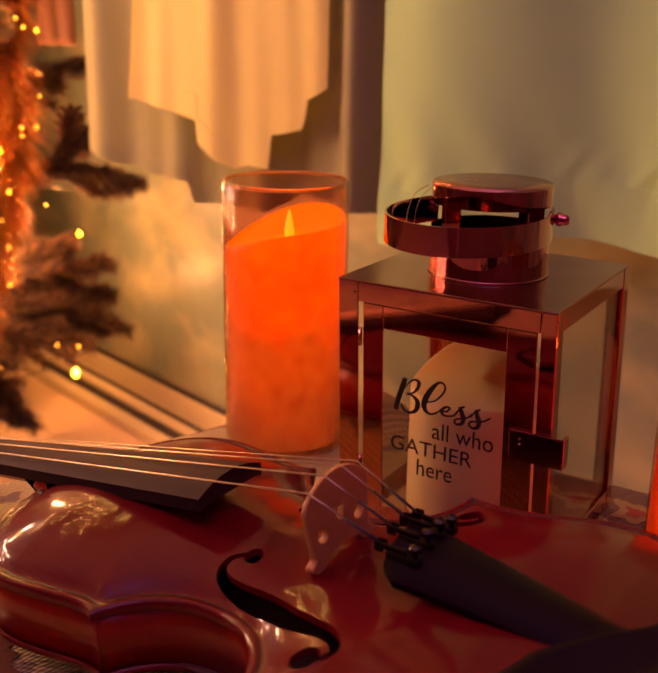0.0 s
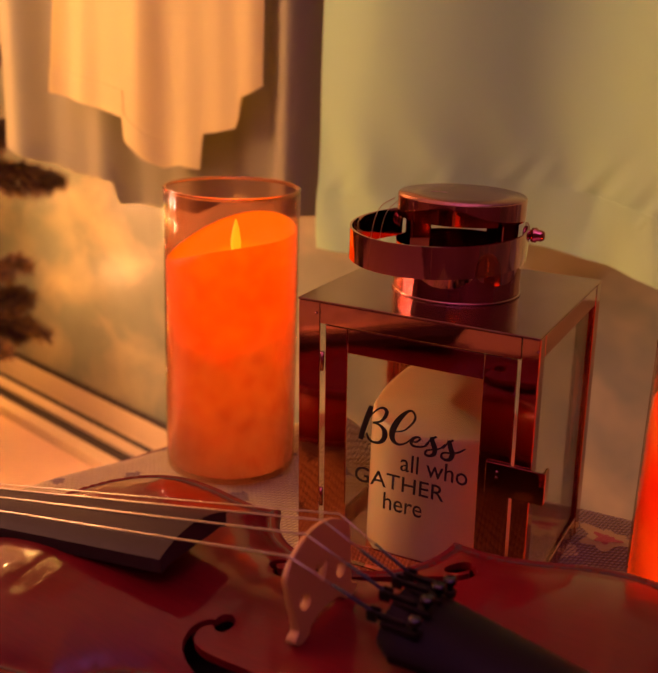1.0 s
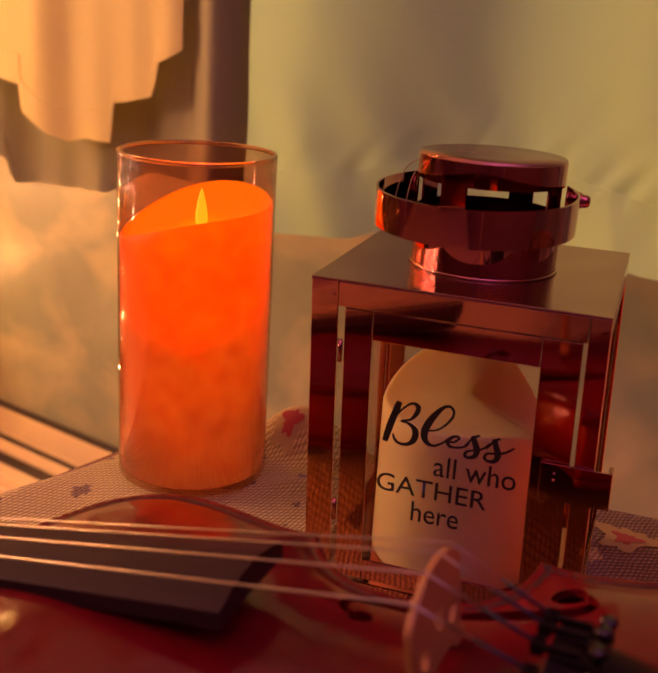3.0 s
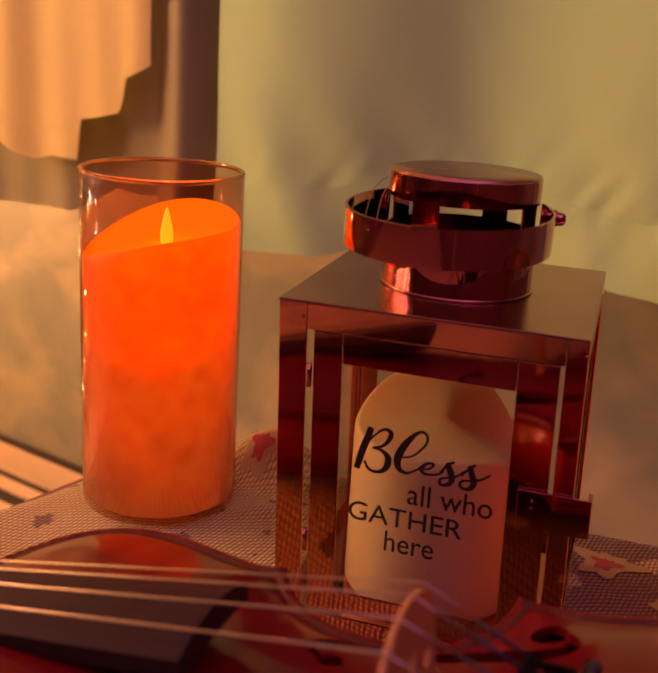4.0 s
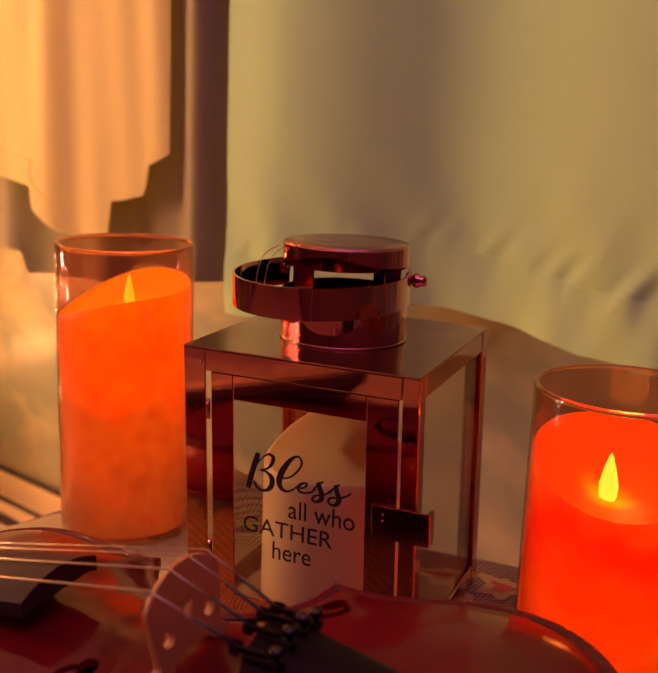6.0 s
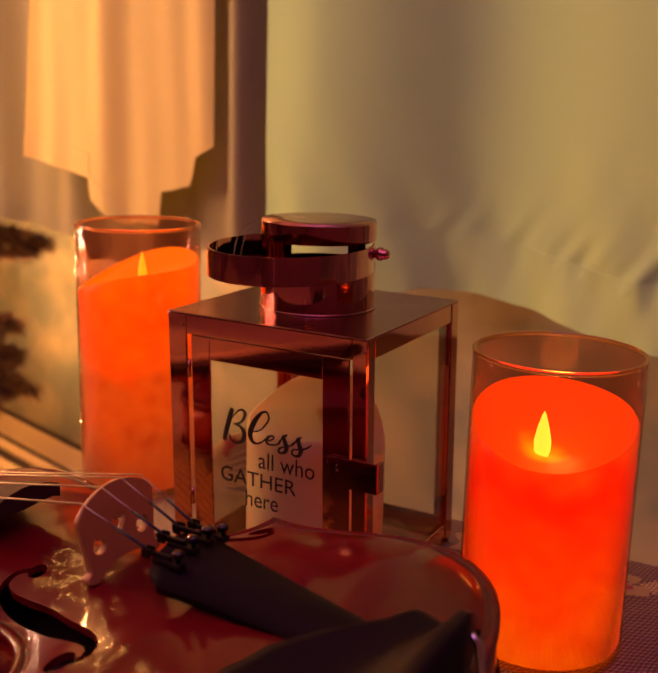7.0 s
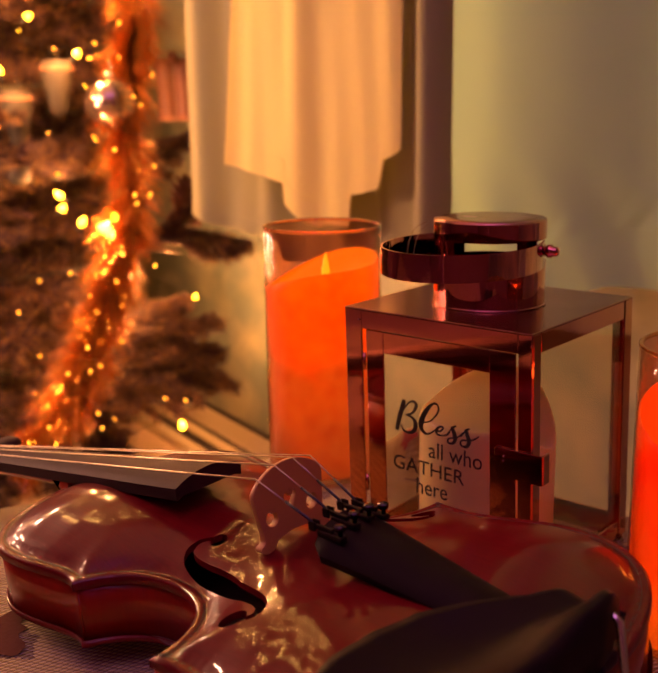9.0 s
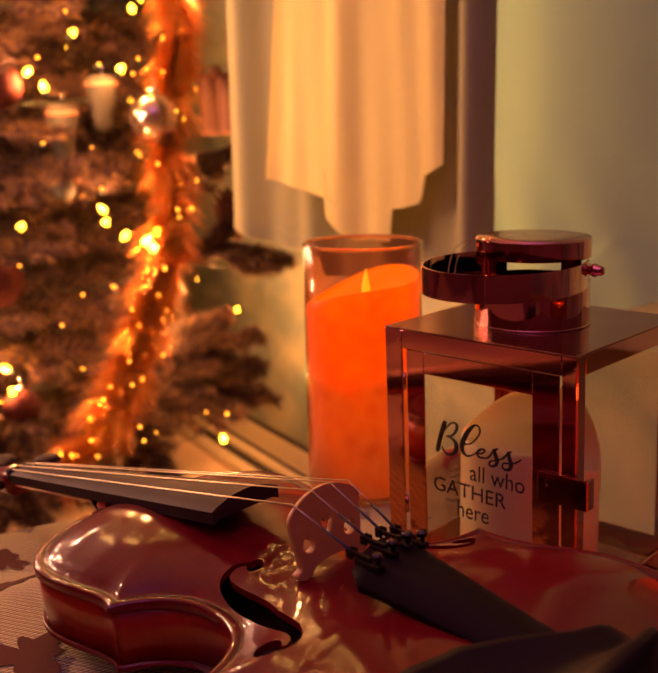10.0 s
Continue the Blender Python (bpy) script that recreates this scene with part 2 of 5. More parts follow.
def waves(m, scale, distance, stretch=(1, 1, 1)):
    """Slow unevenness of a varnished surface, which breaks up what it mirrors."""
    nt = m.node_tree
    b = nt.nodes["Principled BSDF"]
    co = nt.nodes.new("ShaderNodeTexCoord")
    mp = nt.nodes.new("ShaderNodeMapping")
    mp.inputs["Scale"].default_value = stretch
    nt.links.new(co.outputs["Object"], mp.inputs["Vector"])
    no = nt.nodes.new("ShaderNodeTexNoise")
    no.inputs["Scale"].default_value, no.inputs["Detail"].default_value = scale, 0.4
    nt.links.new(mp.outputs[0], no.inputs["Vector"])
    bp = nt.nodes.new("ShaderNodeBump")
    bp.inputs["Strength"].default_value, bp.inputs["Distance"].default_value = 1.0, distance
    nt.links.new(no.outputs["Fac"], bp.inputs["Height"])
    if b.inputs["Normal"].links:
        nt.links.new(b.inputs["Normal"].links[0].from_socket, bp.inputs["Normal"])
    nt.links.new(bp.outputs[0], b.inputs["Normal"])
    nt.links.new(bp.outputs[0], b.inputs["Coat Normal"])


waves(VARNISH, 62, 0.0015, (1.0, 0.3, 1))
VARNISH.node_tree.nodes["Principled BSDF"].inputs["Coat Roughness"].default_value = 0.085
ivory = WAX_IVORY.node_tree.nodes["Principled BSDF"]
ivory.inputs["Coat Weight"].default_value = 0.45


def light_mottle(m, light, scale):
    """Cloudy pale patches of uneven shape that paint dappled light on a surface."""
    nt = m.node_tree
    b = nt.nodes["Principled BSDF"]
    co = nt.nodes.new("ShaderNodeTexCoord")
    mp = nt.nodes.new("ShaderNodeMapping")
    mp.inputs["Rotation"].default_value = (0.3, 0.5, 0.2)
    mp.inputs["Scale"].default_value = (1.0, 1.0, 1.5)
    nt.links.new(co.outputs["Object"], mp.inputs["Vector"])
    no = nt.nodes.new("ShaderNodeTexNoise")
    no.inputs["Scale"].default_value, no.inputs["Detail"].default_value, no.inputs["Distortion"].default_value = scale, 3, 0.35
    nt.links.new(mp.outputs[0], no.inputs["Vector"])
    ramp = nt.nodes.new("ShaderNodeValToRGB")
    e = ramp.color_ramp.elements
    e[0].position, e[0].color = 0.44, (0, 0, 0, 1)
    e[1].position, e[1].color = 0.68, (1, 1, 1, 1)
    nt.links.new(no.outputs["Fac"], ramp.inputs[0])
    mix = nt.nodes.new("ShaderNodeMix")
    mix.data_type = "RGBA"
    mix.inputs["B"].default_value = (*light, 1)
    nt.links.new(ramp.outputs[0], mix.inputs["Factor"])
    nt.links.new(b.inputs["Base Color"].links[0].from_socket, mix.inputs["A"])
    nt.links.new(mix.outputs["Result"], b.inputs["Base Color"])


# the tree lights' dapple on the wall is put into its colour
light_mottle(WALL_PAINT, (0.33, 0.31, 0.18), 6.0)
waves(COPPER, 14, 0.0010)


# ---- mesh helpers ----
def mesh_of(bm, material_, smooth=True, name="m"):
    me = bpy.data.meshes.new(name)
    bm.normal_update()
    bm.to_mesh(me)
    bm.free()
    if smooth:
        me.polygons.foreach_set("use_smooth", [True] * len(me.polygons))
    me.materials.append(material_)
    return me


def part(name, bm, material_, parent=None, label="", smooth=True):
    ob = new(name, mesh_of(bm, material_, smooth, name) if isinstance(bm, bmesh.types.BMesh) else bm)
    if parent is not None:
        ob.parent = parent
    if label:
        ob["label"] = label
    return ob


def thing(name, label, category, m=None, group="", kind=""):
    ob = new(name)
    ob.empty_display_size = 0.02
    if m is not None:
        ob.matrix_world = m
    return tagged(ob, label, category, group, kind)


def box_bm(x0, x1, y0, y1, z0, z1, bevel=0.0, segs=2, bm=None):
    bm = bm or bmesh.new()
    made = bmesh.ops.create_cube(bm, size=1.0)["verts"]
    for v in made:
        v.co = Vector((x0 + (v.co.x + .5) * (x1 - x0), y0 + (v.co.y + .5) * (y1 - y0), z0 + (v.co.z + .5) * (z1 - z0)))
    if bevel:
        edges = {e for v in made for e in v.link_edges}
        bmesh.ops.bevel(bm, geom=list(edges), offset=bevel, segments=segs, affect="EDGES", profile=0.5)
    return bm


def lathe_bm(profile, segs=64, bm=None, centre=(0, 0)):
    """Turn a list of (radius, height) about the upright axis."""
    bm = bm or bmesh.new()
    rings = []
    for r, z in profile:
        if r < 1e-6:
            rings.append([bm.verts.new((centre[0], centre[1], z))])
        else:
            rings.append([bm.verts.new((centre[0] + r * math.cos(2 * math.pi * i / segs), centre[1] + r * math.sin(2 * math.pi * i / segs), z)) for i in range(segs)])
    for a, b in zip(rings, rings[1:]):
        for i in range(segs):
            j = (i + 1) % segs
            if len(a) == 1 and len(b) == 1:
                continue
            if len(a) == 1:
                bm.faces.new((a[0], b[j], b[i]))
            elif len(b) == 1:
                bm.faces.new((a[i], a[j], b[0]))
            else:
                bm.faces.new((a[i], a[j], b[j], b[i]))
    return bm


def tube_bm(points, radius, segs=8, bm=None, taper=None):
    """A round bar along points; taper gives a radius factor at each."""
    bm = bm or bmesh.new()
    pts = [Vector(p) for p in points]
    rings, side = [], None
    for i, p in enumerate(pts):
        d = (pts[min(i + 1, len(pts) - 1)] - pts[max(i - 1, 0)]).normalized()
        if side is None:
            side = d.orthogonal().normalized()
        side = (side - d * side.dot(d)).normalized()
        up = d.cross(side)
        r = radius * (taper[i] if taper else 1)
        rings.append([bm.verts.new(p + r * (math.cos(2 * math.pi * k / segs) * side + math.sin(2 * math.pi * k / segs) * up)) for k in range(segs)])
    for a, b in zip(rings, rings[1:]):
        for k in range(segs):
            bm.faces.new((a[k], a[(k + 1) % segs], b[(k + 1) % segs], b[k]))
    bm.faces.new(rings[0][::-1])
    bm.faces.new(rings[-1])
    return bm


def grid_bm(nu, nv, place, bm=None):
    """A sheet of nu x nv points; place(i, j) gives each one."""
    bm = bm or bmesh.new()
    rows = [[bm.verts.new(place(i, j)) for j in range(nv)] for i in range(nu)]
    for i in range(nu - 1):
        for j in range(nv - 1):
            bm.faces.new((rows[i][j], rows[i + 1][j], rows[i + 1][j + 1], rows[i][j + 1]))
    return bm


def thicken(bm, thick):
    """Give a sheet a thickness, straight along its corner normals."""
    bm.normal_update()
    old = bm.verts[:]
    rim = [e for e in bm.edges if e.is_boundary]
    twin = {v: bm.verts.new(v.co - v.normal * thick) for v in old}
    for f in bm.faces[:]:
        bm.faces.new([twin[v] for v in reversed(f.verts)])
    for e in rim:
        a, b = e.verts
        f = e.link_faces[0]
        order = list(f.verts)
        if order[(order.index(a) + 1) % len(order)] is not b:
            a, b = b, a
        bm.faces.new((b, a, twin[a], twin[b]))
    return bm


def mesh_from_curve(cu):
    tmp = new("tmp", cu)
    me = bpy.data.meshes.new_from_object(tmp.evaluated_get(bpy.context.evaluated_depsgraph_get()))
    bpy.data.objects.remove(tmp)
    bpy.data.curves.remove(cu)
    return me


def plate_mesh(loops, half_thick, bevel=0.0, smooth=8):
    """A flat plate in x and y out of closed loops (holes too), with Catmull-like smoothing by Bezier handles."""
    cu = bpy.data.curves.new("plate", "CURVE")
    cu.dimensions, cu.fill_mode, cu.extrude, cu.bevel_depth, cu.bevel_resolution, cu.resolution_u = "2D", "BOTH", half_thick, bevel, 1, smooth
    for pts, round_ in loops:
        sp = cu.splines.new("BEZIER")
        sp.bezier_points.add(len(pts) - 1)
        for bp, p in zip(sp.bezier_points, pts):
            bp.co = (p[0], p[1], 0)
            bp.handle_left_type = bp.handle_right_type = "AUTO" if round_ else "VECTOR"
        sp.use_cyclic_u = True
    return mesh_from_curve(cu)


def lerp(table, x):
    """A piecewise straight curve through (x, y) pairs."""
    return float(np.interp(x, [p[0] for p in table], [p[1] for p in table]))


def smooth01(x):
    x = min(1.0, max(0.0, x))
    return x * x * (3 - 2 * x)


def flowing3(points, n=6):
    """Points along a smooth curve in space."""
    p = [Vector(q) for q in (points[0], *points, points[-1])]
    out = [0.5 * (2 * b + (c - a) * t + (2 * a - 5 * b + 4 * c - d) * t * t + (3 * b - a - 3 * c + d) * t ** 3) for a, b, c, d in zip(p, p[1:], p[2:], p[3:]) for t in (k / n for k in range(n))]
    return out + [p[-1]]


def joined_boxes(boxes, bevel=0.0006):
    bm = bmesh.new()
    for b in boxes:
        box_bm(*b, bevel=bevel, bm=bm)
    return bm


# ---- the room ----
def wall_y(x):
    """Where the back wall stands, for an x."""
    return 0.809 - 0.31 * (x + 0.639)


ROOM = pose(-0.2, wall_y(-0.2), 0, 0, 0, WALL_TURN)


def room_box(name, box, mat, kind_cat, label):
    bm = box_bm(*box)
    bm.transform(ROOM)
    ob = part(name, bm, mat, smooth=False)
    return tagged(ob, label, kind_cat, kind="structure")


room_box("wall_north", (-2.2, 2.0, 0.0, 0.12, FLOOR, CEIL), WALL_PAINT, "wall", "pale painted wall behind the curtains and the tree")
room_box("wall_west", (-2.32, -2.2, -4.2, 0.12, FLOOR, CEIL), REFLECTED_PLUM, "wall", "unseen added side wall in plum that tints reflections")
room_box("wall_east", (2.0, 2.12, -4.2, 0.12, FLOOR, CEIL), REFLECTED_PLUM, "wall", "unseen added side wall that keeps reflections dark")
room_box("wall_south", (-2.2, 2.0, -4.2, -4.08, FLOOR, CEIL), REFLECTED_PLUM, "wall", "unseen added wall closing the room, darkening reflections")
room_box("floor", (-2.32, 2.12, -4.2, 0.12, FLOOR - 0.05, FLOOR), FLOOR_MAT, "floor", "warm light wooden floor of the room")
room_box("ceiling", (-2.32, 2.12, -4.2, 0.12, CEIL, CEIL + 0.05), CEIL_PAINT, "ceiling", "unseen mauve-white ceiling that bounces the violet fill")
room_box("baseboard", (-2.2, 2.0, -0.014, -0.002, FLOOR + 0.018, FLOOR + 0.062), TRIM_PAINT, "baseboard", "pale painted baseboard along the wall")
# dark strip stands for the shadow gap between baseboard and wall
room_box("trim", (-2.2, 2.0, -0.0135, -0.002, FLOOR + 0.0622, FLOOR + 0.0665), DARK_STRIP, "trim", "dark strip for the shadow gap above the baseboard")
track = thing("floor_track", "pale metal sliding track with dark grooves on the floor", "track", ROOM, kind="structure")
part("sill", box_bm(-2.2, 2.0, -0.112, -0.002, FLOOR, FLOOR + 0.014, 0.002), TRIM_PAINT, track, smooth=False)
for near, far in ((-0.058, -0.034), (-0.112, -0.087), (-0.016, -0.002)):
    part("rail", box_bm(-2.2, 2.0, near, far, FLOOR + 0.0142, FLOOR + 0.0215, 0.001), TRIM_PAINT, track, smooth=False)
for near, far in ((-0.0338, -0.0162), (-0.0868, -0.0582)):
    part("groove", box_bm(-2.2, 2.0, near, far, FLOOR + 0.0142, FLOOR + 0.0165), DARK_STRIP, track, "dark recessed groove", smooth=False)


# ---- curtains ----
def curtain(name, label, mat, x0, x1, y, top, hem, fold, thick=0.0012, nu=140, nv=44, slant=0.0, band=0.022):
    """A hanging cloth with folds; its turned-up hem is a part of its own."""
    def at(x, z, out=0.0):
        lean = slant * (x1 - x) / (x1 - x0) * min(1.0, max(0.0, (z - 0.18) / 0.35))
        return (x + lean, y + fold(x, z) - out, z)
    def place(i, j):
        x = x0 + (x1 - x0) * i / (nu - 1)
        h = hem(x)
        return at(x, h + (top - h) * (j / (nv - 1)) ** 1.6)
    ob = tagged(part(name, thicken(grid_bm(nu, nv, place), thick), mat), label, "curtain")
    ob.data.set_sharp_from_angle(angle=radians(50))
    def edge(i, j):
        x = x0 + (x1 - x0) * i / (nu - 1)
        return at(x, hem(x) + band * j / 3 - 0.0006, 0.0012 if j in (1, 2) else 0.0008)
    part("hem", thicken(grid_bm(nu, 4, edge), thick), mat, ob).data.set_sharp_from_angle(angle=radians(50))
    return ob


SAGE_KNOTS = [(-0.25, -0.004), (-0.215, -0.030), (-0.185, -0.036), (-0.14, -0.026), (-0.09, -0.004), (-0.04, 0.019), (0.0, 0.029), (0.05, 0.014), (0.12, -0.020), (0.20, -0.062), (0.32, -0.100), (0.5, -0.05), (0.7, 0.01), (0.95, -0.03), (1.2, 0.0)]
SAGE_LINE = [(x, sum(lerp(SAGE_KNOTS, x + d * 0.01) for d in range(-4, 5)) / 9) for x in np.arange(-0.26, 1.2, 0.01)]


def sage_fold(x, z):
    low = smooth01((0.30 - z) / 0.28)
    f = lerp(SAGE_LINE, x) + 0.004 * math.sin(x * 31 + 1)
    f += 0.0021 * math.exp(-((z - sage_hem(x) - 0.066) / 0.022) ** 2) * (math.sin(x * 155 - z * 120) + 0.8 * math.sin(x * 236 - z * 190 + 1.3)) * (0.35 + 0.65 * smooth01((x + 0.02) / 0.12))
    f += low * (0.0040 * math.sin(x * 75 + z * 40) + 0.0016 * math.sin(x * 115 - z * 70) * smooth01((x + 0.02) / 0.08))
    return f


def sage_hem(x):
    return lerp([(-0.25, 0.062), (-0.19, 0.064), (-0.13, 0.068), (-0.06, 0.090), (0.0, 0.086), (0.10, 0.074), (0.13, 0.069), (0.19, 0.066), (0.30, 0.070), (0.5, 0.06), (1.2, 0.06)], x)


curtain("sage_curtain", "sage green drape with broad folds and a stitched hem", DRAPE, -0.244, 1.15, 0.508, CEIL - 0.2, sage_hem, sage_fold, nu=420, nv=110, band=0.062)


def sheer_fold(x, z):
    return 0.008 * math.sin(x * 48) + 0.004 * math.sin(x * 97 + 1.0) - 0.030 * smooth01((x + 0.325) / 0.05) + 0.036 * smooth01((x + 0.285) / 0.055)


def sheer_hem(x):
    return lerp([(-0.75, 0.135), (-0.66, 0.112), (-0.60, 0.102), (-0.536, 0.10), (-0.53, 0.072), (-0.41, 0.075), (-0.37, 0.10), (-0.25, 0.09)], x)


curtain("sheer_curtain", "thin grey-cream sheer curtain hanging in narrow folds", SHEER, -0.708, -0.228, 0.526, CEIL - 0.2, sheer_hem, sheer_fold)


def panel_hem(x):
    return lerp([(-0.61, 0.203), (-0.57, 0.195), (-0.492, 0.181), (-0.489, 0.155), (-0.462, 0.136), (-0.44, 0.128), (-0.42, 0.133), (-0.391, 0.131), (-0.387, 0.171), (-0.372, 0.173), (-0.345, 0.180), (-0.341, 0.190), (-0.337, 0.213), (-0.320, 0.221), (-0.305, 0.231)], x) 


def panel_fold(x, z):
    return 0.010 * smooth01((x + 0.37) / 0.06) + 0.005 * math.sin((x + 0.6) * 40) + 0.0025 * math.sin(x * 83) + 0.0012 * math.sin(x * 130 + z * 9)


curtain("valance_panel", "white gauzy curtain panel with an uneven stepped hem", GAUZE, -0.602, -0.312, 0.488, CEIL - 0.2, panel_hem, panel_fold, nu=220, slant=0.035, band=0.03)


# ---- table and throw ----
EDGES = [((-0.934, 0.357), 0.199), ((0.0, 1.0), 0.176), ((1.0, 0.0), 0.62), ((0.0, -1.0), 0.52)]   # outward normal, distance


def cloth_height(x, y):
    """The throw's lie on the table: raised in a soft rumple before the lantern, with a fold at the back."""
    h = 0.0265 * smooth01((-0.055 - y) / 0.05) * smooth01((x + 0.20) / 0.10)
    h += 0.030 * math.exp(-((x + 0.055) / 0.035) ** 2 - ((y - 0.166) / 0.016) ** 2)
    h += 0.0016 * math.sin(x * 60 + y * 25) * smooth01((0.12 - abs(x + 0.20)) / 0.1)
    h += 0.004 * math.exp(-((y - 0.125 - 0.3 * x) / 0.008) ** 2) * smooth01((x + 0.07) / 0.03) * smooth01((0.02 - x) / 0.02)
    return h


def cloth_place(x, y):
    z, drop = cloth_height(x, y), 0.0
    for (nx, ny), dist in EDGES:
        d = x * nx + y * ny - dist
        if d > -0.015:
            out = max(0.0, d + 0.015)
            stay = 0.015 * (1 - math.exp(-out / 0.015))
            x, y = x - nx * (out - stay), y - ny * (out - stay)
            drop = max(drop, out - stay)
    return (x, y, z - drop - 0.0018)


def throw_material():
    """Loose twill in beige and dark red-brown: motifs in one on the other, with slubby stitches."""
    m = material("woven_throw", (0.60, 0.53, 0.16), 0.95, 0, 0.3, 900, 0.0, colour2=(0.42, 0.36, 0.11), sheen=0.25, blotch=0.3, blotch_scale=14)
    nt = m.node_tree
    b = nt.nodes["Principled BSDF"]
    base = b.inputs["Base Color"].links[0].from_socket
    co = nt.nodes.new("ShaderNodeTexCoord")

    def math_node(op, a, c, third=None):
        n = nt.nodes.new("ShaderNodeMath")
        n.operation = op
        for k, v in enumerate((a, c, third)):
            if v is None:
                continue
            if isinstance(v, (int, float)):
                n.inputs[k].default_value = v
            else:
                nt.links.new(v, n.inputs[k])
        return n.outputs[0]

    def bands(angle, scale, distortion):
        mp = nt.nodes.new("ShaderNodeMapping")
        mp.inputs["Rotation"].default_value = (0, 0, radians(angle))
        nt.links.new(co.outputs["Object"], mp.inputs["Vector"])
        w = nt.nodes.new("ShaderNodeTexWave")
        w.inputs["Scale"].default_value, w.inputs["Distortion"].default_value, w.inputs["Detail"].default_value = scale, distortion, 2
        w.inputs["Detail Scale"].default_value = 0.25
        nt.links.new(mp.outputs[0], w.inputs["Vector"])
        return w.outputs["Fac"]

    rows = bands(12, 125, 6.0)
    cols = bands(68, 92, 6.0)
    stitch = math_node("MULTIPLY", rows, math_node("MULTIPLY_ADD", cols, 0.9, 0.1))
    # motifs, in stepped cells as a loom makes them
    snap = nt.nodes.new("ShaderNodeVectorMath")
    snap.operation = "SNAP"
    snap.inputs[1].default_value = (0.0024, 0.0016, 1.0)
    nt.links.new(co.outputs["Object"], snap.inputs[0])
    vo = nt.nodes.new("ShaderNodeTexVoronoi")
    vo.inputs["Scale"].default_value, vo.inputs["Randomness"].default_value = 24, 0.55
    vo.distance = "MANHATTAN"
    nt.links.new(snap.outputs[0], vo.inputs["Vector"])
    no = nt.nodes.new("ShaderNodeTexNoise")
    no.inputs["Scale"].default_value, no.inputs["Detail"].default_value = 60, 2
    nt.links.new(snap.outputs[0], no.inputs["Vector"])
    shape = math_node("MULTIPLY_ADD", no.outputs["Fac"], 0.55, vo.outputs["Distance"])
    motif = math_node("LESS_THAN", shape, 0.68)
    sp = nt.nodes.new("ShaderNodeSeparateXYZ")
    nt.links.new(co.outputs["Object"], sp.inputs[0])
    field = math_node("GREATER_THAN", math_node("MULTIPLY_ADD", no.outputs["Fac"], 0.08, sp.outputs["X"]), 0.10)
    dark = math_node("ABSOLUTE", math_node("SUBTRACT", field, motif), None)
    mix = nt.nodes.new("ShaderNodeMix")
    mix.data_type = "RGBA"
    mix.inputs["B"].default_value = (0.085, 0.028, 0.010, 1)
    nt.links.new(base, mix.inputs["A"])
    nt.links.new(math_node("MULTIPLY", dark, math_node("MULTIPLY_ADD", cols, 0.45, 0.55)), mix.inputs["Factor"])
    # shade between the stitches is multiplied into the colour
    shade = nt.nodes.new("ShaderNodeMix")
    shade.data_type = "RGBA"
    shade.blend_type = "MULTIPLY"
    shade.inputs["Factor"].default_value = 0.9
    grey = nt.nodes.new("ShaderNodeValToRGB")
    grey.color_ramp.elements[0].color = (0.27, 0.21, 0.17, 1)
    grey.color_ramp.elements[1].position = 0.30
    nt.links.new(stitch, grey.inputs[0])
    nt.links.new(mix.outputs["Result"], shade.inputs["A"])
    nt.links.new(grey.outputs[0], shade.inputs["B"])
    nt.links.new(shade.outputs["Result"], b.inputs["Base Color"])
    bp = nt.nodes.new("ShaderNodeBump")
    bp.inputs["Strength"].default_value, bp.inputs["Distance"].default_value = 0.9, 0.0012
    nt.links.new(stitch, bp.inputs["Height"])
    nt.links.new(bp.outputs[0], b.inputs["Normal"])
    return m


THROW = throw_material()
throw = part("woven_throw", thicken(grid_bm(200, 190, lambda i, j: cloth_place(-0.42 + 1.2 * i / 199, -0.70 + 1.06 * j / 189)), 0.0022), THROW)
tagged(throw, "beige woven throw with dark red motifs, rumpled over the low table", "throw")
CREAM_YARN = fabric("cream_yarn", (0.36, 0.30, 0.09), 0.0, 500, 0.5)
DARK_YARN = material("dark_red_yarn", (0.11, 0.042, 0.022), 0.9, 0, 0.4, 420, 0.6, spec=0.05)
RED_YARN = fabric("red_yarn", (0.30, 0.035, 0.025), 0.0, 500, 0.5)


def flower(cx, cy, size, petals, proud):
    """A woven flower that follows the lie of the throw."""
    def outline(a):
        return size * (0.62 + 0.30 * abs(math.cos(petals * a / 2)) + 0.22 * math.sin(3 * a + 90 * cx) + 0.10 * math.sin(8 * a + 200 * cy))
    def place(i, j):
        a, r = 2 * math.pi * i / 40, j / 6
        x, y, z = cloth_place(cx + outline(a) * r * math.cos(a), cy + outline(a) * r * math.sin(a) * 0.8)
        return (x, y - proud * 0.5, z + proud)
    bm = grid_bm(41, 7, place)
    bmesh.ops.remove_doubles(bm, verts=bm.verts[:], dist=0.00002)
    bmesh.ops.recalc_face_normals(bm, faces=bm.faces[:])
    return bm


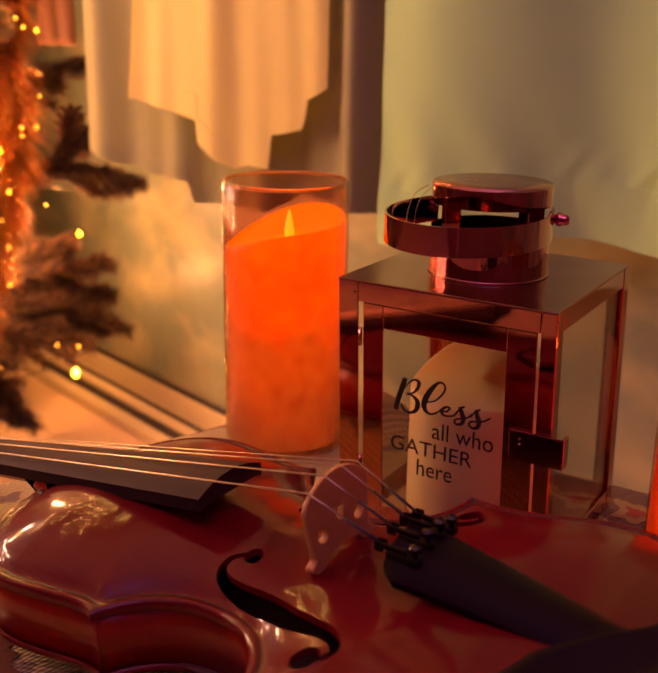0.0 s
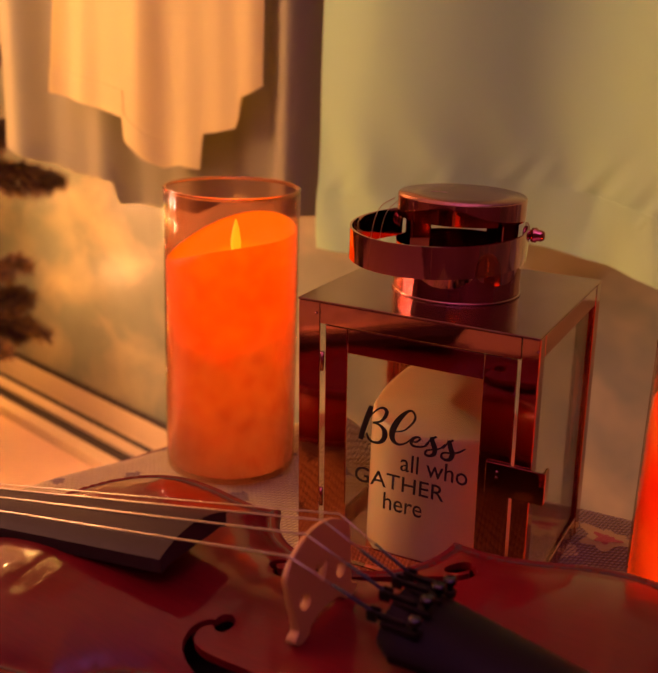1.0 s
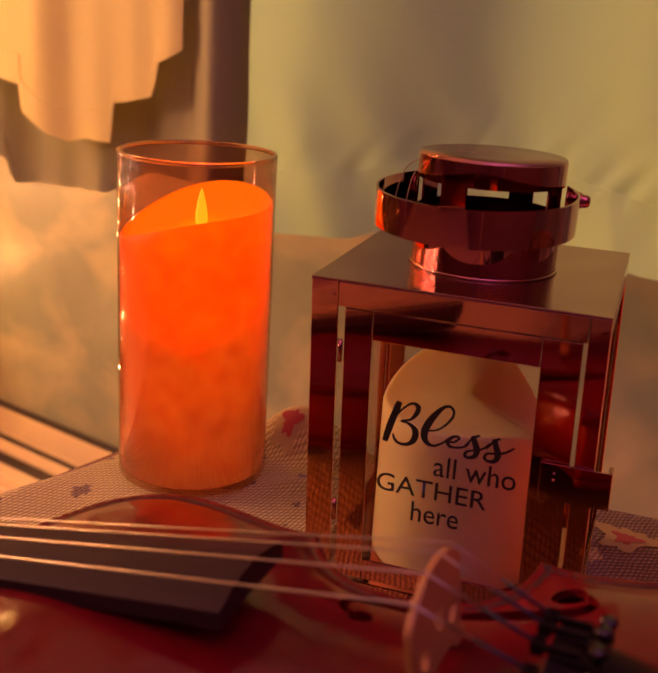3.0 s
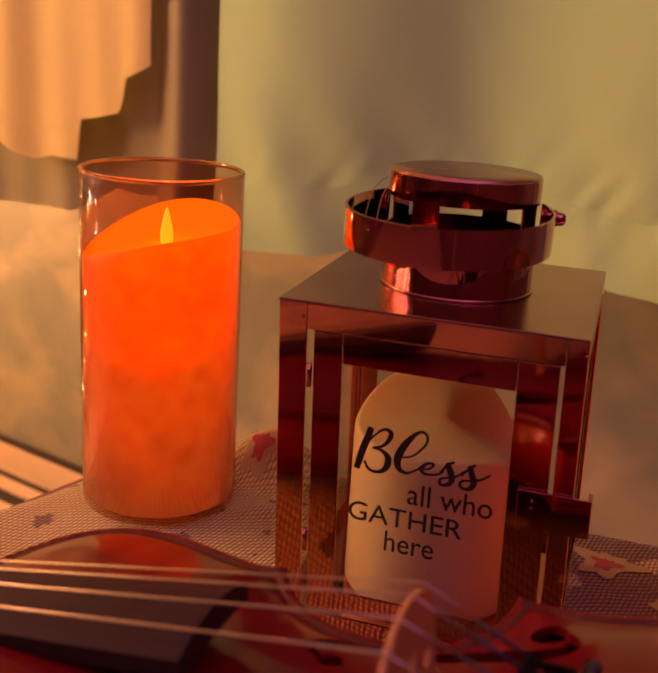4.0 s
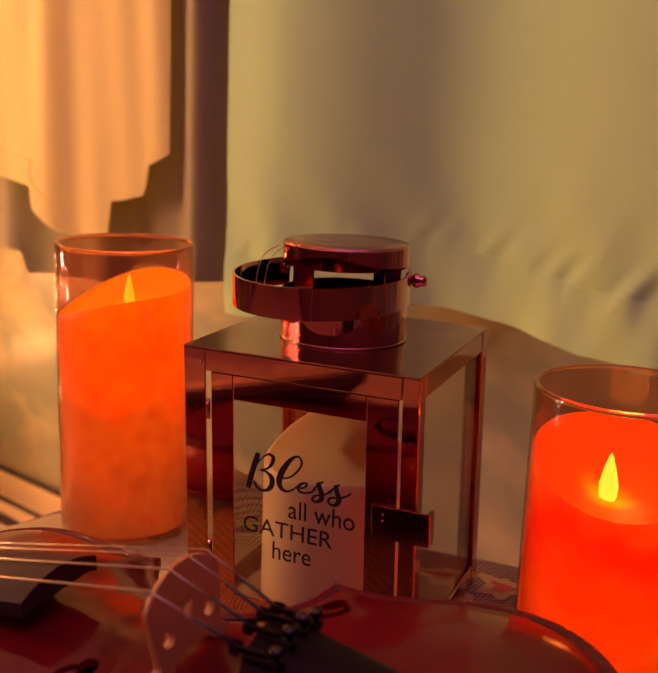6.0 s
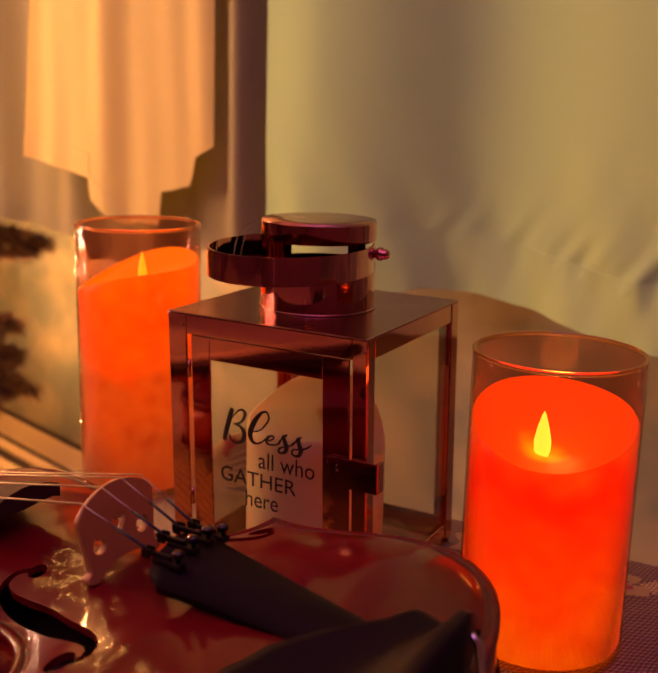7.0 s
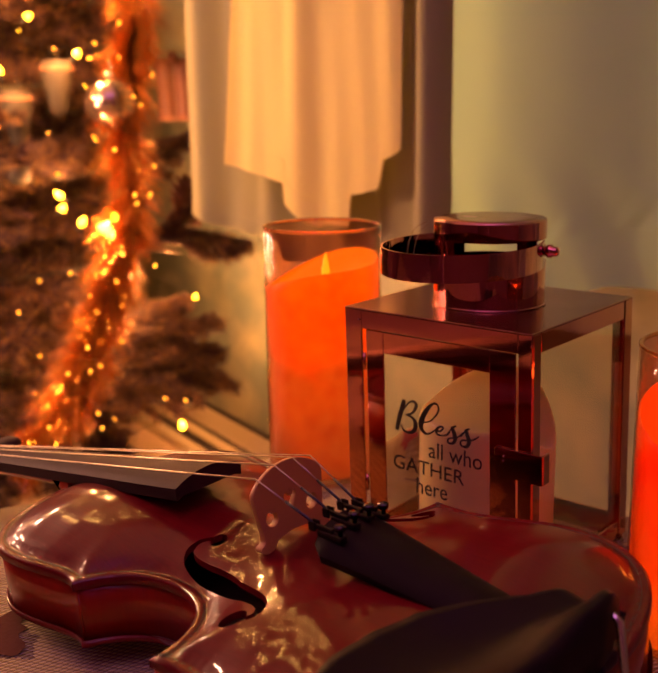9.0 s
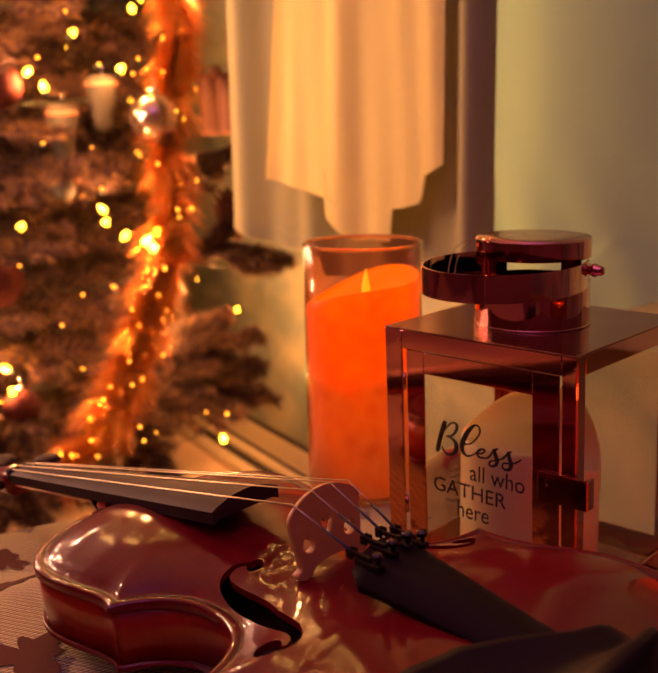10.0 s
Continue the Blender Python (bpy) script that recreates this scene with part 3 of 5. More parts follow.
for cx, cy, size in ((-0.063, 0.158, 0.017), (0.150, 0.130, 0.020), (0.205, 0.150, 0.016), (0.185, 0.098, 0.012), (0.245, 0.125, 0.020), (-0.175, -0.26, 0.020)):
    ob = part("flower_patch", flower(cx, cy, size, 5, 0.0008), CREAM_YARN, throw, "cream woven flower")
    part("flower_centre", flower(cx, cy - 0.001, size * 0.45, 5, 0.0014), RED_YARN, ob, "dark red centre of the flower")

for cx, cy, size in ((-0.150, -0.180, 0.022), (-0.045, -0.228, 0.026), (-0.205, -0.150, 0.018)):
    part("motif", flower(cx, cy, size, 7, 0.0007), DARK_YARN, throw, "dark red-brown woven motif")

table = thing("low_table", "low wooden table hidden under the woven throw", "table")
TABLE_WOOD = material("table_wood", (0.22, 0.11, 0.05), 0.45, 0, 0.6, 20, 0.1, (1, 8, 1))
bm = bmesh.new()
corners = [(-0.385, -0.515), (-0.152, 0.165), (0.607, 0.165), (0.607, -0.515)]
top = [bm.verts.new((x, y, -0.008)) for x, y in corners]
low = [bm.verts.new((x, y, -0.040)) for x, y in corners]
bm.faces.new(top[::-1])
bm.faces.new(low)
for i in range(4):
    bm.faces.new((top[i], top[(i + 1) % 4], low[(i + 1) % 4], low[i]))
bmesh.ops.recalc_face_normals(bm, faces=bm.faces[:])
part("tabletop", bm, TABLE_WOOD, table, smooth=False)
for x, y in [(-0.32, -0.47), (-0.13, 0.12), (0.56, 0.12), (0.56, -0.47)]:
    part("leg", box_bm(x - 0.02, x + 0.02, y - 0.02, y + 0.02, FLOOR, -0.040, 0.003), TABLE_WOOD, table, smooth=False)


# ---- lantern ----
LT = 0.1608                      # height of the lantern's roof
LW, LD = 0.1285, 0.1290


def racked(bm):
    """The tin frame leans a little: its foot stands further right than its roof."""
    for v in bm.verts:
        v.co.x += 0.026 * max(0.0, LT - v.co.z)
    return bm


lantern = thing("lantern", "polished copper lantern with glass panes and a strap handle", "lantern")
roof = part("roof", racked(box_bm(-0.0004, LW, -0.0004, LD, LT - 0.0010, LT, 0.0004)), COPPER_TOP, lantern, "copper roof plate dulled by fingerprints", smooth=False)
PW = 0.0124
Z0 = 0.003
for x0, x1 in ((0, PW), (LW - 0.0085, LW)):
    part("post", racked(joined_boxes([(x0, x1, 0, 0.0014, Z0, LT - 0.001)], 0.0004)), COPPER, lantern, smooth=False)
for y0, y1 in ((0, 0.010), (LD - 0.012, LD)):
    for x in (0, LW - 0.0014):
        part("post", racked(joined_boxes([(x, x + 0.0014, y0 + 0.0016, y1, Z0, LT - 0.001)], 0.0004)), COPPER, lantern, smooth=False)
for x0, x1 in ((0.0016, PW), (LW - PW, LW - 0.0016)):
    part("post", racked(joined_boxes([(x0, x1, LD - 0.0014, LD, Z0, LT - 0.001)], 0.0004)), COPPER, lantern, smooth=False)
part("front_rail", racked(box_bm(PW + 0.0002, LW - 0.0087, 0.0, 0.0014, LT - 0.0123, LT - 0.0011, 0.0004)), COPPER, lantern, smooth=False)
part("front_rail", racked(box_bm(PW + 0.0002, LW - 0.0087, 0.0, 0.0014, Z0, 0.0145, 0.0004)), COPPER, lantern, smooth=False)
part("back_rail", racked(box_bm(PW + 0.0002, LW - PW - 0.0002, LD - 0.0014, LD, LT - 0.0123, LT - 0.0011, 0.0004)), COPPER, lantern, smooth=False)
part("back_rail", racked(box_bm(PW + 0.0002, LW - PW - 0.0002, LD - 0.0014, LD, Z0, 0.0145, 0.0004)), COPPER, lantern, smooth=False)
for x in (0, LW - 0.0014):
    part("side_rail", racked(box_bm(x, x + 0.0014, 0.0102, LD - 0.0122, LT - 0.0123, LT - 0.0011, 0.0004)), COPPER, lantern, smooth=False)
    part("side_rail", racked(box_bm(x, x + 0.0014, 0.0102, LD - 0.0122, Z0, 0.0145, 0.0004)), COPPER, lantern, smooth=False)
part("floor_plate", racked(box_bm(0.0016, LW - 0.0016, 0.0016, LD - 0.0016, Z0 + 0.002, Z0 + 0.0035)), COPPER, lantern, smooth=False)
for x in (0.004, LW - 0.004):
    for y in (0.004, LD - 0.004):
        part("foot", racked(lathe_bm([(0, -0.0005), (0.0032, -0.0005), (0.0038, 0.0008), (0.0034, Z0), (0, Z0)], 16, centre=(x, y))), COPPER, lantern)

# the door in the front, on its hinges
door = part("door", racked(box_bm(0.0156, 0.0283, 0.0002, 0.0016, 0.0165, LT - 0.0126, 0.0004)), COPPER, lantern, "copper door frame", smooth=False)
part("stile", racked(box_bm(0.1018, 0.1182, 0.0002, 0.0016, 0.0165, LT - 0.0126, 0.0004)), COPPER, door, smooth=False)
part("rail", racked(box_bm(0.0285, 0.1016, 0.0002, 0.0016, LT - 0.0258, LT - 0.0126, 0.0004)), COPPER, door, smooth=False)
part("rail", racked(box_bm(0.0285, 0.1016, 0.0002, 0.0016, 0.0165, 0.0270, 0.0004)), COPPER, door, smooth=False)
part("pane", racked(box_bm(0.0270, 0.1030, 0.0017, 0.0027, 0.0255, LT - 0.0245)), PANE, door, "clear glass with black lettering", smooth=False)
for z in (0.128, 0.050):
    part("hinge", racked(lathe_bm([(0, z - 0.005), (0.0011, z - 0.005), (0.0011, z + 0.0055), (0, z + 0.0055)], 12, centre=(0.0141, 0.0))), COPPER, door)
part("pane", racked(box_bm(0.0018, 0.0026, 0.0102, LD - 0.011, Z0 + 0.008, LT - 0.008)), PANE, lantern, smooth=False)
part("pane", racked(box_bm(LW - 0.0026, LW - 0.0018, 0.0102, LD - 0.011, Z0 + 0.008, LT - 0.008)), PANE, lantern, smooth=False)
part("pane", racked(box_bm(PW - 0.002, LW - PW + 0.002, LD - 0.0026, LD - 0.0018, Z0 + 0.008, LT - 0.008)), PANE, lantern, smooth=False)
bm = joined_boxes([(0.1062, 0.1362, -0.0018, -0.0006, 0.0770, 0.0940)], 0.0004)
box_bm(0.1345, 0.1362, -0.0006, 0.0065, 0.0770, 0.0940, 0.0004, bm=bm)
part("latch", racked(bm), COPPER, lantern, "folded copper door latch", smooth=False)
for x, z in ((0.110, 0.0895), (0.110, 0.0865), (0.0065, LT - 0.007), (LW - 0.0045, LT - 0.007)):
    part("rivet", racked(lathe_bm([(0, 0), (0.0009, 0), (0.0006, 0.0006), (0, 0.0007)], 10)), COPPER, lantern).matrix_local = pose(x, -0.0018 if x > 0.1 and z < 0.1 else 0, z, 90)

# chimney: lower collar, four struts, cap
CX, CY, CR = 0.0634, 0.0630, 0.0342
collar = part("collar", lathe_bm([(CR, LT), (CR, LT + 0.0265), (CR - 0.0010, LT + 0.0265), (CR - 0.0010, LT)], 72, centre=(CX, CY)), COPPER, lantern, "mirror-bright copper collar")
part("seam", lathe_bm([(CR + 0.0001, LT + 0.0002), (CR + 0.0008, LT + 0.0002), (CR + 0.0008, LT + 0.0010), (CR + 0.0001, LT + 0.0012)], 72, centre=(CX, CY)), COPPER_TOP, collar)
for k in range(4):
    a = math.radians(-19 + 90 * k)
    part("strut", box_bm(-0.0065, 0.0065, -0.0004, 0.0004, LT + 0.022, LT + 0.046), COPPER, lantern, smooth=False).matrix_local = pose(CX + (CR - 0.0016) * math.cos(a), CY + (CR - 0.0016) * math.sin(a), 0, 0, 0, math.degrees(a) + 90)
cap = part("cap", lathe_bm([(CR - 0.0008, LT + 0.0405), (CR, LT + 0.0405), (CR, LT + 0.0512), (CR - 0.0006, LT + 0.0516), (CR - 0.0012, LT + 0.0512), (CR - 0.0008, LT + 0.0405)], 72, centre=(CX, CY)), COPPER, lantern, "polished copper cap ring")
part("lid", lathe_bm([(CR - 0.0006, LT + 0.0510), (CR - 0.0005, LT + 0.0519), (0.02, LT + 0.0522), (0, LT + 0.0523), (0, LT + 0.0510)], 72, centre=(CX, CY)), COPPER_TOP, cap, "dull copper lid with fingerprints")
cap.data.set_sharp_from_angle(angle=radians(30))
collar.data.set_sharp_from_angle(angle=radians(30))

# strap handle folded down to the front
HR, HZ = 0.0425, LT + 0.0405
bend = [math.pi * k / 60 for k in range(61)]
bend = [-0.62 + a * (math.pi + 1.24) / math.pi for a in bend]
path = [(CX + HR * math.cos(a), CY - 0.032 - (0.0525 if a == max(0, min(math.pi, a)) else 0.060) * math.sin(a)) for a in bend]
bm = grid_bm(len(path), 2, lambda i, j: (path[i][0], path[i][1], HZ - 0.0155 * (1 - j)))
handle = part("handle", thicken(bm, 0.0011), COPPER, lantern, "wide copper strap handle")
handle.data.set_sharp_from_angle(angle=radians(40))
for sx in (1, -1):
    bm = lathe_bm([(0, 0), (0.0042, 0), (0.0042, 0.0012), (0.0026, 0.0016), (0.0026, 0.0034), (0.0038, 0.0042), (0.0040, 0.0062), (0.0030, 0.0074), (0.0030, 0.0090), (0.0022, 0.0106), (0, 0.0110)], 20)
    part("knob", bm, COPPER, handle).matrix_local = pose(CX + sx * (CR + 0.0008), CY + 0.001, HZ - 0.0058, 0, 90 * sx, 0)

part("thread", tube_bm(flowing3([(0.036, 0.036, 0.2115), (0.031, 0.030, 0.2075), (0.0285, 0.027, 0.199), (0.0275, 0.026, 0.188)]), 0.00022, 6), CREAM_YARN, handle, "thin pale thread left from a tag")
part("thread", tube_bm(flowing3([(0.039, 0.034, 0.2110), (0.035, 0.029, 0.2055), (0.0335, 0.026, 0.197), (0.033, 0.025, 0.187)]), 0.00018, 6), CREAM_YARN, handle)

# lettering on the door glass
WORDS = thing("lettering", "black vinyl lettering on the lantern's front glass", "lettering")
# strokes as (along, up, half width)
CAPITAL_B = [[(31, 104, 5.4), (24, 79, 6.4), (16, 53, 6.4), (9, 26, 6.2), (3, -1, 5.4)], [(24, 64, 1.4), (36, 82, 1.7), (52, 99, 2.1), (66, 105, 2.9), (77, 97, 4.5), (73, 80, 4.1), (60, 64, 2.5), (37, 56, 1.9)], [(37, 56, 1.9), (58, 53, 2.9), (74, 38, 5.8), (73, 16, 5.8), (59, 1, 3.7), (40, -1, 2.9), (27, 7, 2.7), (21, 21, 2.3)]]
LOOPED_L = [[(100, 43, 1.7), (129, 52, 1.9), (152, 76, 2.3), (161, 96, 2.5), (155, 111, 2.5), (140, 111, 2.9), (120, 90, 5.4), (103, 61, 7.0), (96, 35, 7.0), (102, 16, 5.0), (119, 9, 2.9), (138, 18, 2.1), (151, 30, 1.9)]]
SMALL_E = [[(151, 29, 1.9), (166, 27, 2.1), (179, 39, 2.5), (173, 43, 2.5), (161, 38, 3.3), (153, 26, 4.1), (158, 16, 2.9), (173, 15, 2.3), (193, 21, 2.1), (203, 33, 1.9)]]
FIRST_S = [[(193, 21, 1.9), (209, 44, 2.1), (225, 56, 2.5)], [(210, 52, 4.1), (216, 36, 5.4), (222, 20, 5.8), (220, 4, 4.5), (207, -4, 2.9), (196, -1, 2.9), (199, 10, 2.3), (214, 16, 1.9), (235, 24, 1.9), (250, 39, 1.9)]]
LAST_S = [[(243, 26, 1.9), (260, 48, 2.1), (273, 57, 2.5)], [(260, 54, 4.1), (266, 33, 5.4), (272, 17, 5.8), (266, 0, 4.5), (252, -4, 2.9), (242, 2, 2.9), (246, 14, 2.3), (264, 18, 2.1), (288, 25, 2.3), (307, 40, 1.7)]]


def flowing(points, n=7):
    """Points along a Catmull-Rom curve."""
    p = [points[0], *points, points[-1]]
    out = []
    for a, b, c, d in zip(p, p[1:], p[2:], p[3:]):
        for k in range(n):
            t = k / n
            out.append(tuple(0.5 * (2 * b[q] + (c[q] - a[q]) * t + (2 * a[q] - 5 * b[q] + 4 * c[q] - d[q]) * t * t + (3 * b[q] - a[q] - 3 * c[q] + d[q]) * t ** 3) for q in range(2)))
    return out + [points[-1]]


for strokes in (CAPITAL_B, LOOPED_L, SMALL_E, FIRST_S, LAST_S):
    bm = bmesh.new()
    for s in strokes:
        pts = flowing([(u, v) for u, v, w in s])
        wide = [w for _, w in flowing([(u, w) for u, v, w in s])]
        tube_bm([(0.0377 + x * 0.00019, 0.0, 0.0887 + z * 0.00019) for x, z in pts], 0.00025, 10, bm, wide)
    for v in bm.verts:
        v.co.y = 0.00162 + v.co.y * 0.05
    part("script_letter", bm, VINYL, WORDS, smooth=False)


def printed(body, x0, x1, z, high):
    cu = bpy.data.curves.new("words", "FONT")
    cu.body, cu.size, cu.extrude, cu.resolution_u = body, 1.0, 0.0, 4
    cu.offset = 0.004
    me = mesh_from_curve(cu)
    co = np.zeros(len(me.vertices) * 3)
    me.vertices.foreach_get("co", co)
    co = co.reshape(-1, 3)
    wx = co[:, 0].max() - co[:, 0].min()
    top_ = co[:, 1].max()
    me.transform(Matrix(((((x1 - x0) / wx), 0, 0, x0 - co[:, 0].min() * (x1 - x0) / wx), (0, 0, 1, 0.0015), (0, high / top_, 0, z), (0, 0, 0, 1))))
    me.materials.append(VINYL)
    return part("word", me, VINYL, WORDS)


printed("all who", 0.0617, 0.0985, 0.0762, 0.0098)
printed("GATHER", 0.0360, 0.0868, 0.0642, 0.0088)
printed("here", 0.0532, 0.0752, 0.0518, 0.0098)


# ---- candles ----
def wax_body(radius, rim, dish, segs=64):
    """A pillar with a slanting, sagged rim: rim(angle) is its height, dish how deep the middle sinks."""
    bm = bmesh.new()
    def ring(r, zf):
        return [bm.verts.new((r * math.cos(2 * math.pi * i / segs), r * math.sin(2 * math.pi * i / segs), zf(2 * math.pi * i / segs))) for i in range(segs)]
    made = [ring(radius * 0.975, lambda a: 0.0), ring(radius, lambda a: 0.002)]
    for f in (0.25, 0.5, 0.75, 0.95):
        made.append(ring(radius, lambda a, f=f: rim(a) * f))
    made.append(ring(radius * 0.995, lambda a: rim(a) - 0.0012))
    made.append(ring(radius * 0.975, lambda a: rim(a)))
    return skin(bm, made, True, False)


def wax_bowl(radius, rim, dish, segs=64):
    """The sunk top of a pillar, given a brighter glow than its side."""
    bm = bmesh.new()
    def ring(r, zf):
        return [bm.verts.new((r * math.cos(2 * math.pi * i / segs), r * math.sin(2 * math.pi * i / segs), zf(2 * math.pi * i / segs))) for i in range(segs)]
    made = [ring(radius * 0.974, lambda a: rim(a) - 0.0001), ring(radius * 0.945, lambda a: rim(a) - 0.0010)]
    for s in (0.90, 0.80, 0.65, 0.5, 0.35, 0.18, 0.06):
        made.append(ring(radius * s, lambda a, s=s: dish + (rim(a) - dish - 0.002) * smooth01(s / 0.95) ** 1.2))
    return skin(bm, made, False, True)


def wax_solid(radius, rim, dish, segs=64):
    """A whole pillar in one skin, with a shallow sunk top."""
    bm = bmesh.new()
    def ring(r, zf):
        return [bm.verts.new((r * math.cos(2 * math.pi * i / segs), r * math.sin(2 * math.pi * i / segs), zf(2 * math.pi * i / segs))) for i in range(segs)]
    made = [ring(radius * 0.975, lambda a: 0.0), ring(radius, lambda a: 0.002)]
    for f in (0.25, 0.5, 0.75, 0.93):
        made.append(ring(radius, lambda a, f=f: rim(a) * f))
    for s, low in ((0.997, 0.0022), (0.985, 0.0008), (0.965, 0.0), (0.93, 0.0004)):
        made.append(ring(radius * s, lambda a, low=low: rim(a) - low))
    for s in (0.82, 0.65, 0.5, 0.35, 0.18, 0.06):
        made.append(ring(radius * s, lambda a, s=s: dish + (rim(a) - dish) * s - 0.0010))
    return skin(bm, made, True, True)


def skin(bm, made, low, high):
    segs = len(made[0])
    for a, b in zip(made, made[1:]):
        for i in range(segs):
            bm.faces.new((a[i], a[(i + 1) % segs], b[(i + 1) % segs], b[i]))
    if low:
        bm.faces.new(made[0][::-1])
    if high:
        bm.faces.new(made[-1])
    return bm


AMBER_RIM = glass("amber_rim", (0.95, 0.52, 0.27), 0.06)


def glass_candle(x, y, glass_r, glass_h, wax_mat, bowl_mat, rim, dish, flame_at, flame_size, flame_mat, label):
    t = thing("glass_candle", label, "candle", pose(x, y, 0.0), group="flameless candles in glass")
    g = glass_r
    cup_bm = lathe_bm([(0, 0), (g - 0.003, 0), (g - 0.0006, 0.001), (g, 0.004), (g, glass_h - 0.001), (g - 0.0006, glass_h), (g - 0.0008, glass_h), (g - 0.0010, glass_h - 0.001), (g - 0.0010, 0.005), (0, 0.004)], 96)
    bmesh.ops.recalc_face_normals(cup_bm, faces=cup_bm.faces[:])
    part("glass_cylinder", cup_bm, AMBER_GLASS, t, "amber-tinted clear glass").visible_shadow = False
    part("rim", lathe_bm([(g - 0.0010 + 0.0013 * math.cos(2 * math.pi * k / 10), glass_h + 0.0013 * math.sin(2 * math.pi * k / 10)) for k in range(11)], 96), AMBER_RIM, t, "thick fire-polished amber rim")
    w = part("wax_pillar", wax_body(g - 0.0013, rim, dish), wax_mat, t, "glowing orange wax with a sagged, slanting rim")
    w.location.z = 0.0045
    part("wax_bowl", wax_bowl(g - 0.0013, rim, dish), bowl_mat, t, "sunken top glowing orange").location.z = 0.0045
    fx, fy, fz = flame_at
    fl = part("flame", lathe_bm([(0, 0), (0.0016, 0.001), (0.0028, 0.005), (0.0030, 0.009), (0.0020, 0.015), (0.0008, 0.020), (0, 0.022)], 20), flame_mat, t, "glowing plastic flame tip")
    fl.location = (fx, fy, fz)
    for v in fl.data.vertices:
        v.co.x, v.co.y, v.co.z = v.co.x * flame_size, v.co.y * 0.5 * flame_size, v.co.z * (0.5 + 0.5 * flame_size)
    return t


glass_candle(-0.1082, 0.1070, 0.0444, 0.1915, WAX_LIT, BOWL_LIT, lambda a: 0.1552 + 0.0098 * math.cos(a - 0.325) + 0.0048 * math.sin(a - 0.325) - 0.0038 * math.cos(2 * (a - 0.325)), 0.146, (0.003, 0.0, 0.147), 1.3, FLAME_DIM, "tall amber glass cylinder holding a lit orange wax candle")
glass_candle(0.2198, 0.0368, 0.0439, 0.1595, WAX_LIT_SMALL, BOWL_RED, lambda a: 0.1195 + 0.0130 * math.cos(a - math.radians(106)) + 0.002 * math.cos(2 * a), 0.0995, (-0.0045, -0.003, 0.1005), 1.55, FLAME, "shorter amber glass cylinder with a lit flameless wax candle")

pillar = thing("pillar_candle", "unlit ivory wax pillar candle with a sagged top inside the lantern", "candle", pose(0.0645, 0.0640, Z0 + 0.0037))


def ivory_rim(a):
    return 0.0825 + 0.0215 * max(0.0, math.cos(a - math.radians(98))) ** 1.5 - 0.018 * max(0.0, math.cos(a - math.radians(18))) ** 3 + 0.001 * math.cos(2 * a + 0.5)


part("wax_pillar", wax_solid(0.0432, ivory_rim, 0.0880), WAX_IVORY, pillar)


# ---- violin ----
from mathutils import geometry

violin = thing("violin", "red varnished violin with black fittings lying on the throw", "violin",
               pose(0.0972, -0.1566, 0.0463, -3.93, 2.48, 174.37) @ Matrix.Scale(0.957, 4))
MM = 0.001


def flat_shaded(ob, deg=40):
    ob.data.set_sharp_from_angle(angle=radians(deg))
    return ob


def bezier(a, b, c, d, n):
    return [tuple((1 - t) ** 3 * a[q] + 3 * (1 - t) ** 2 * t * b[q] + 3 * (1 - t) * t * t * c[q] + t ** 3 * d[q] for q in range(2)) for t in (k / n for k in range(n))]


def half_outline():
    """Half of the body's outline in millimetres, from the tail to the neck: along the strings from the bridge, and out from the middle."""
    p = bezier((-163, 0.01), (-163, 59), (-139, 104), (-93, 104), 26)
    p += bezier((-93, 104), (-64, 104), (-46, 84), (-15, 92), 18)
    p += bezier((-15, 92), (-16, 73), (-4, 50), (22, 49), 18)
    p += bezier((22, 49), (46, 48), (60, 57), (70, 77), 16)
    p += bezier((70, 77), (82, 70), (102, 81), (127, 81), 18)
    p += bezier((127, 81), (160, 81), (181, 49), (184, 0.01), 24)
    return p + [(184, 0.01)]


HALF = half_outline()
LOOP = np.array(HALF + [(u, -v) for u, v in HALF[::-1]])


def inset(dist):
    """The closed outline, moved inwards by a distance."""
    c = LOOP
    t = np.roll(c, -1, 0) - np.roll(c, 1, 0)
    n = np.stack([t[:, 1], -t[:, 0]], 1) / (np.linalg.norm(t, axis=1)[:, None] + 1e-9)
    out = c - n * dist
    flip = c + n * dist
    return out if np.abs(out[:, 1]).max() < np.abs(flip[:, 1]).max() else flip


def plate_height(u, v, arch):
    """The arching of a plate over its edge: rounded rim, shallow channel, full middle."""
    a, b = LOOP, np.roll(LOOP, -1, 0)
    ab = b - a
    t = np.clip(((np.array([u, v]) - a) * ab).sum(1) / ((ab * ab).sum(1) + 1e-9), 0, 1)
    d = np.sqrt((((a + ab * t[:, None]) - (u, v)) ** 2).sum(1).min())
    rim = -1.6 * max(0.0, 1 - d / 2.2) ** 2
    dip = -1.4 * math.exp(-((d - 6.5) / 3.0) ** 2)
    return rim + dip + arch * (1 - (1 - min(1.0, max(0.0, d - 5) / 62)) ** 2.3)


SPREAD = [-1, -0.985, -0.96, -0.93, -0.88, -0.82, -0.74, -0.64, -0.52, -0.38, -0.2]
SPREAD = SPREAD + [0.0] + [-s for s in SPREAD[::-1]]


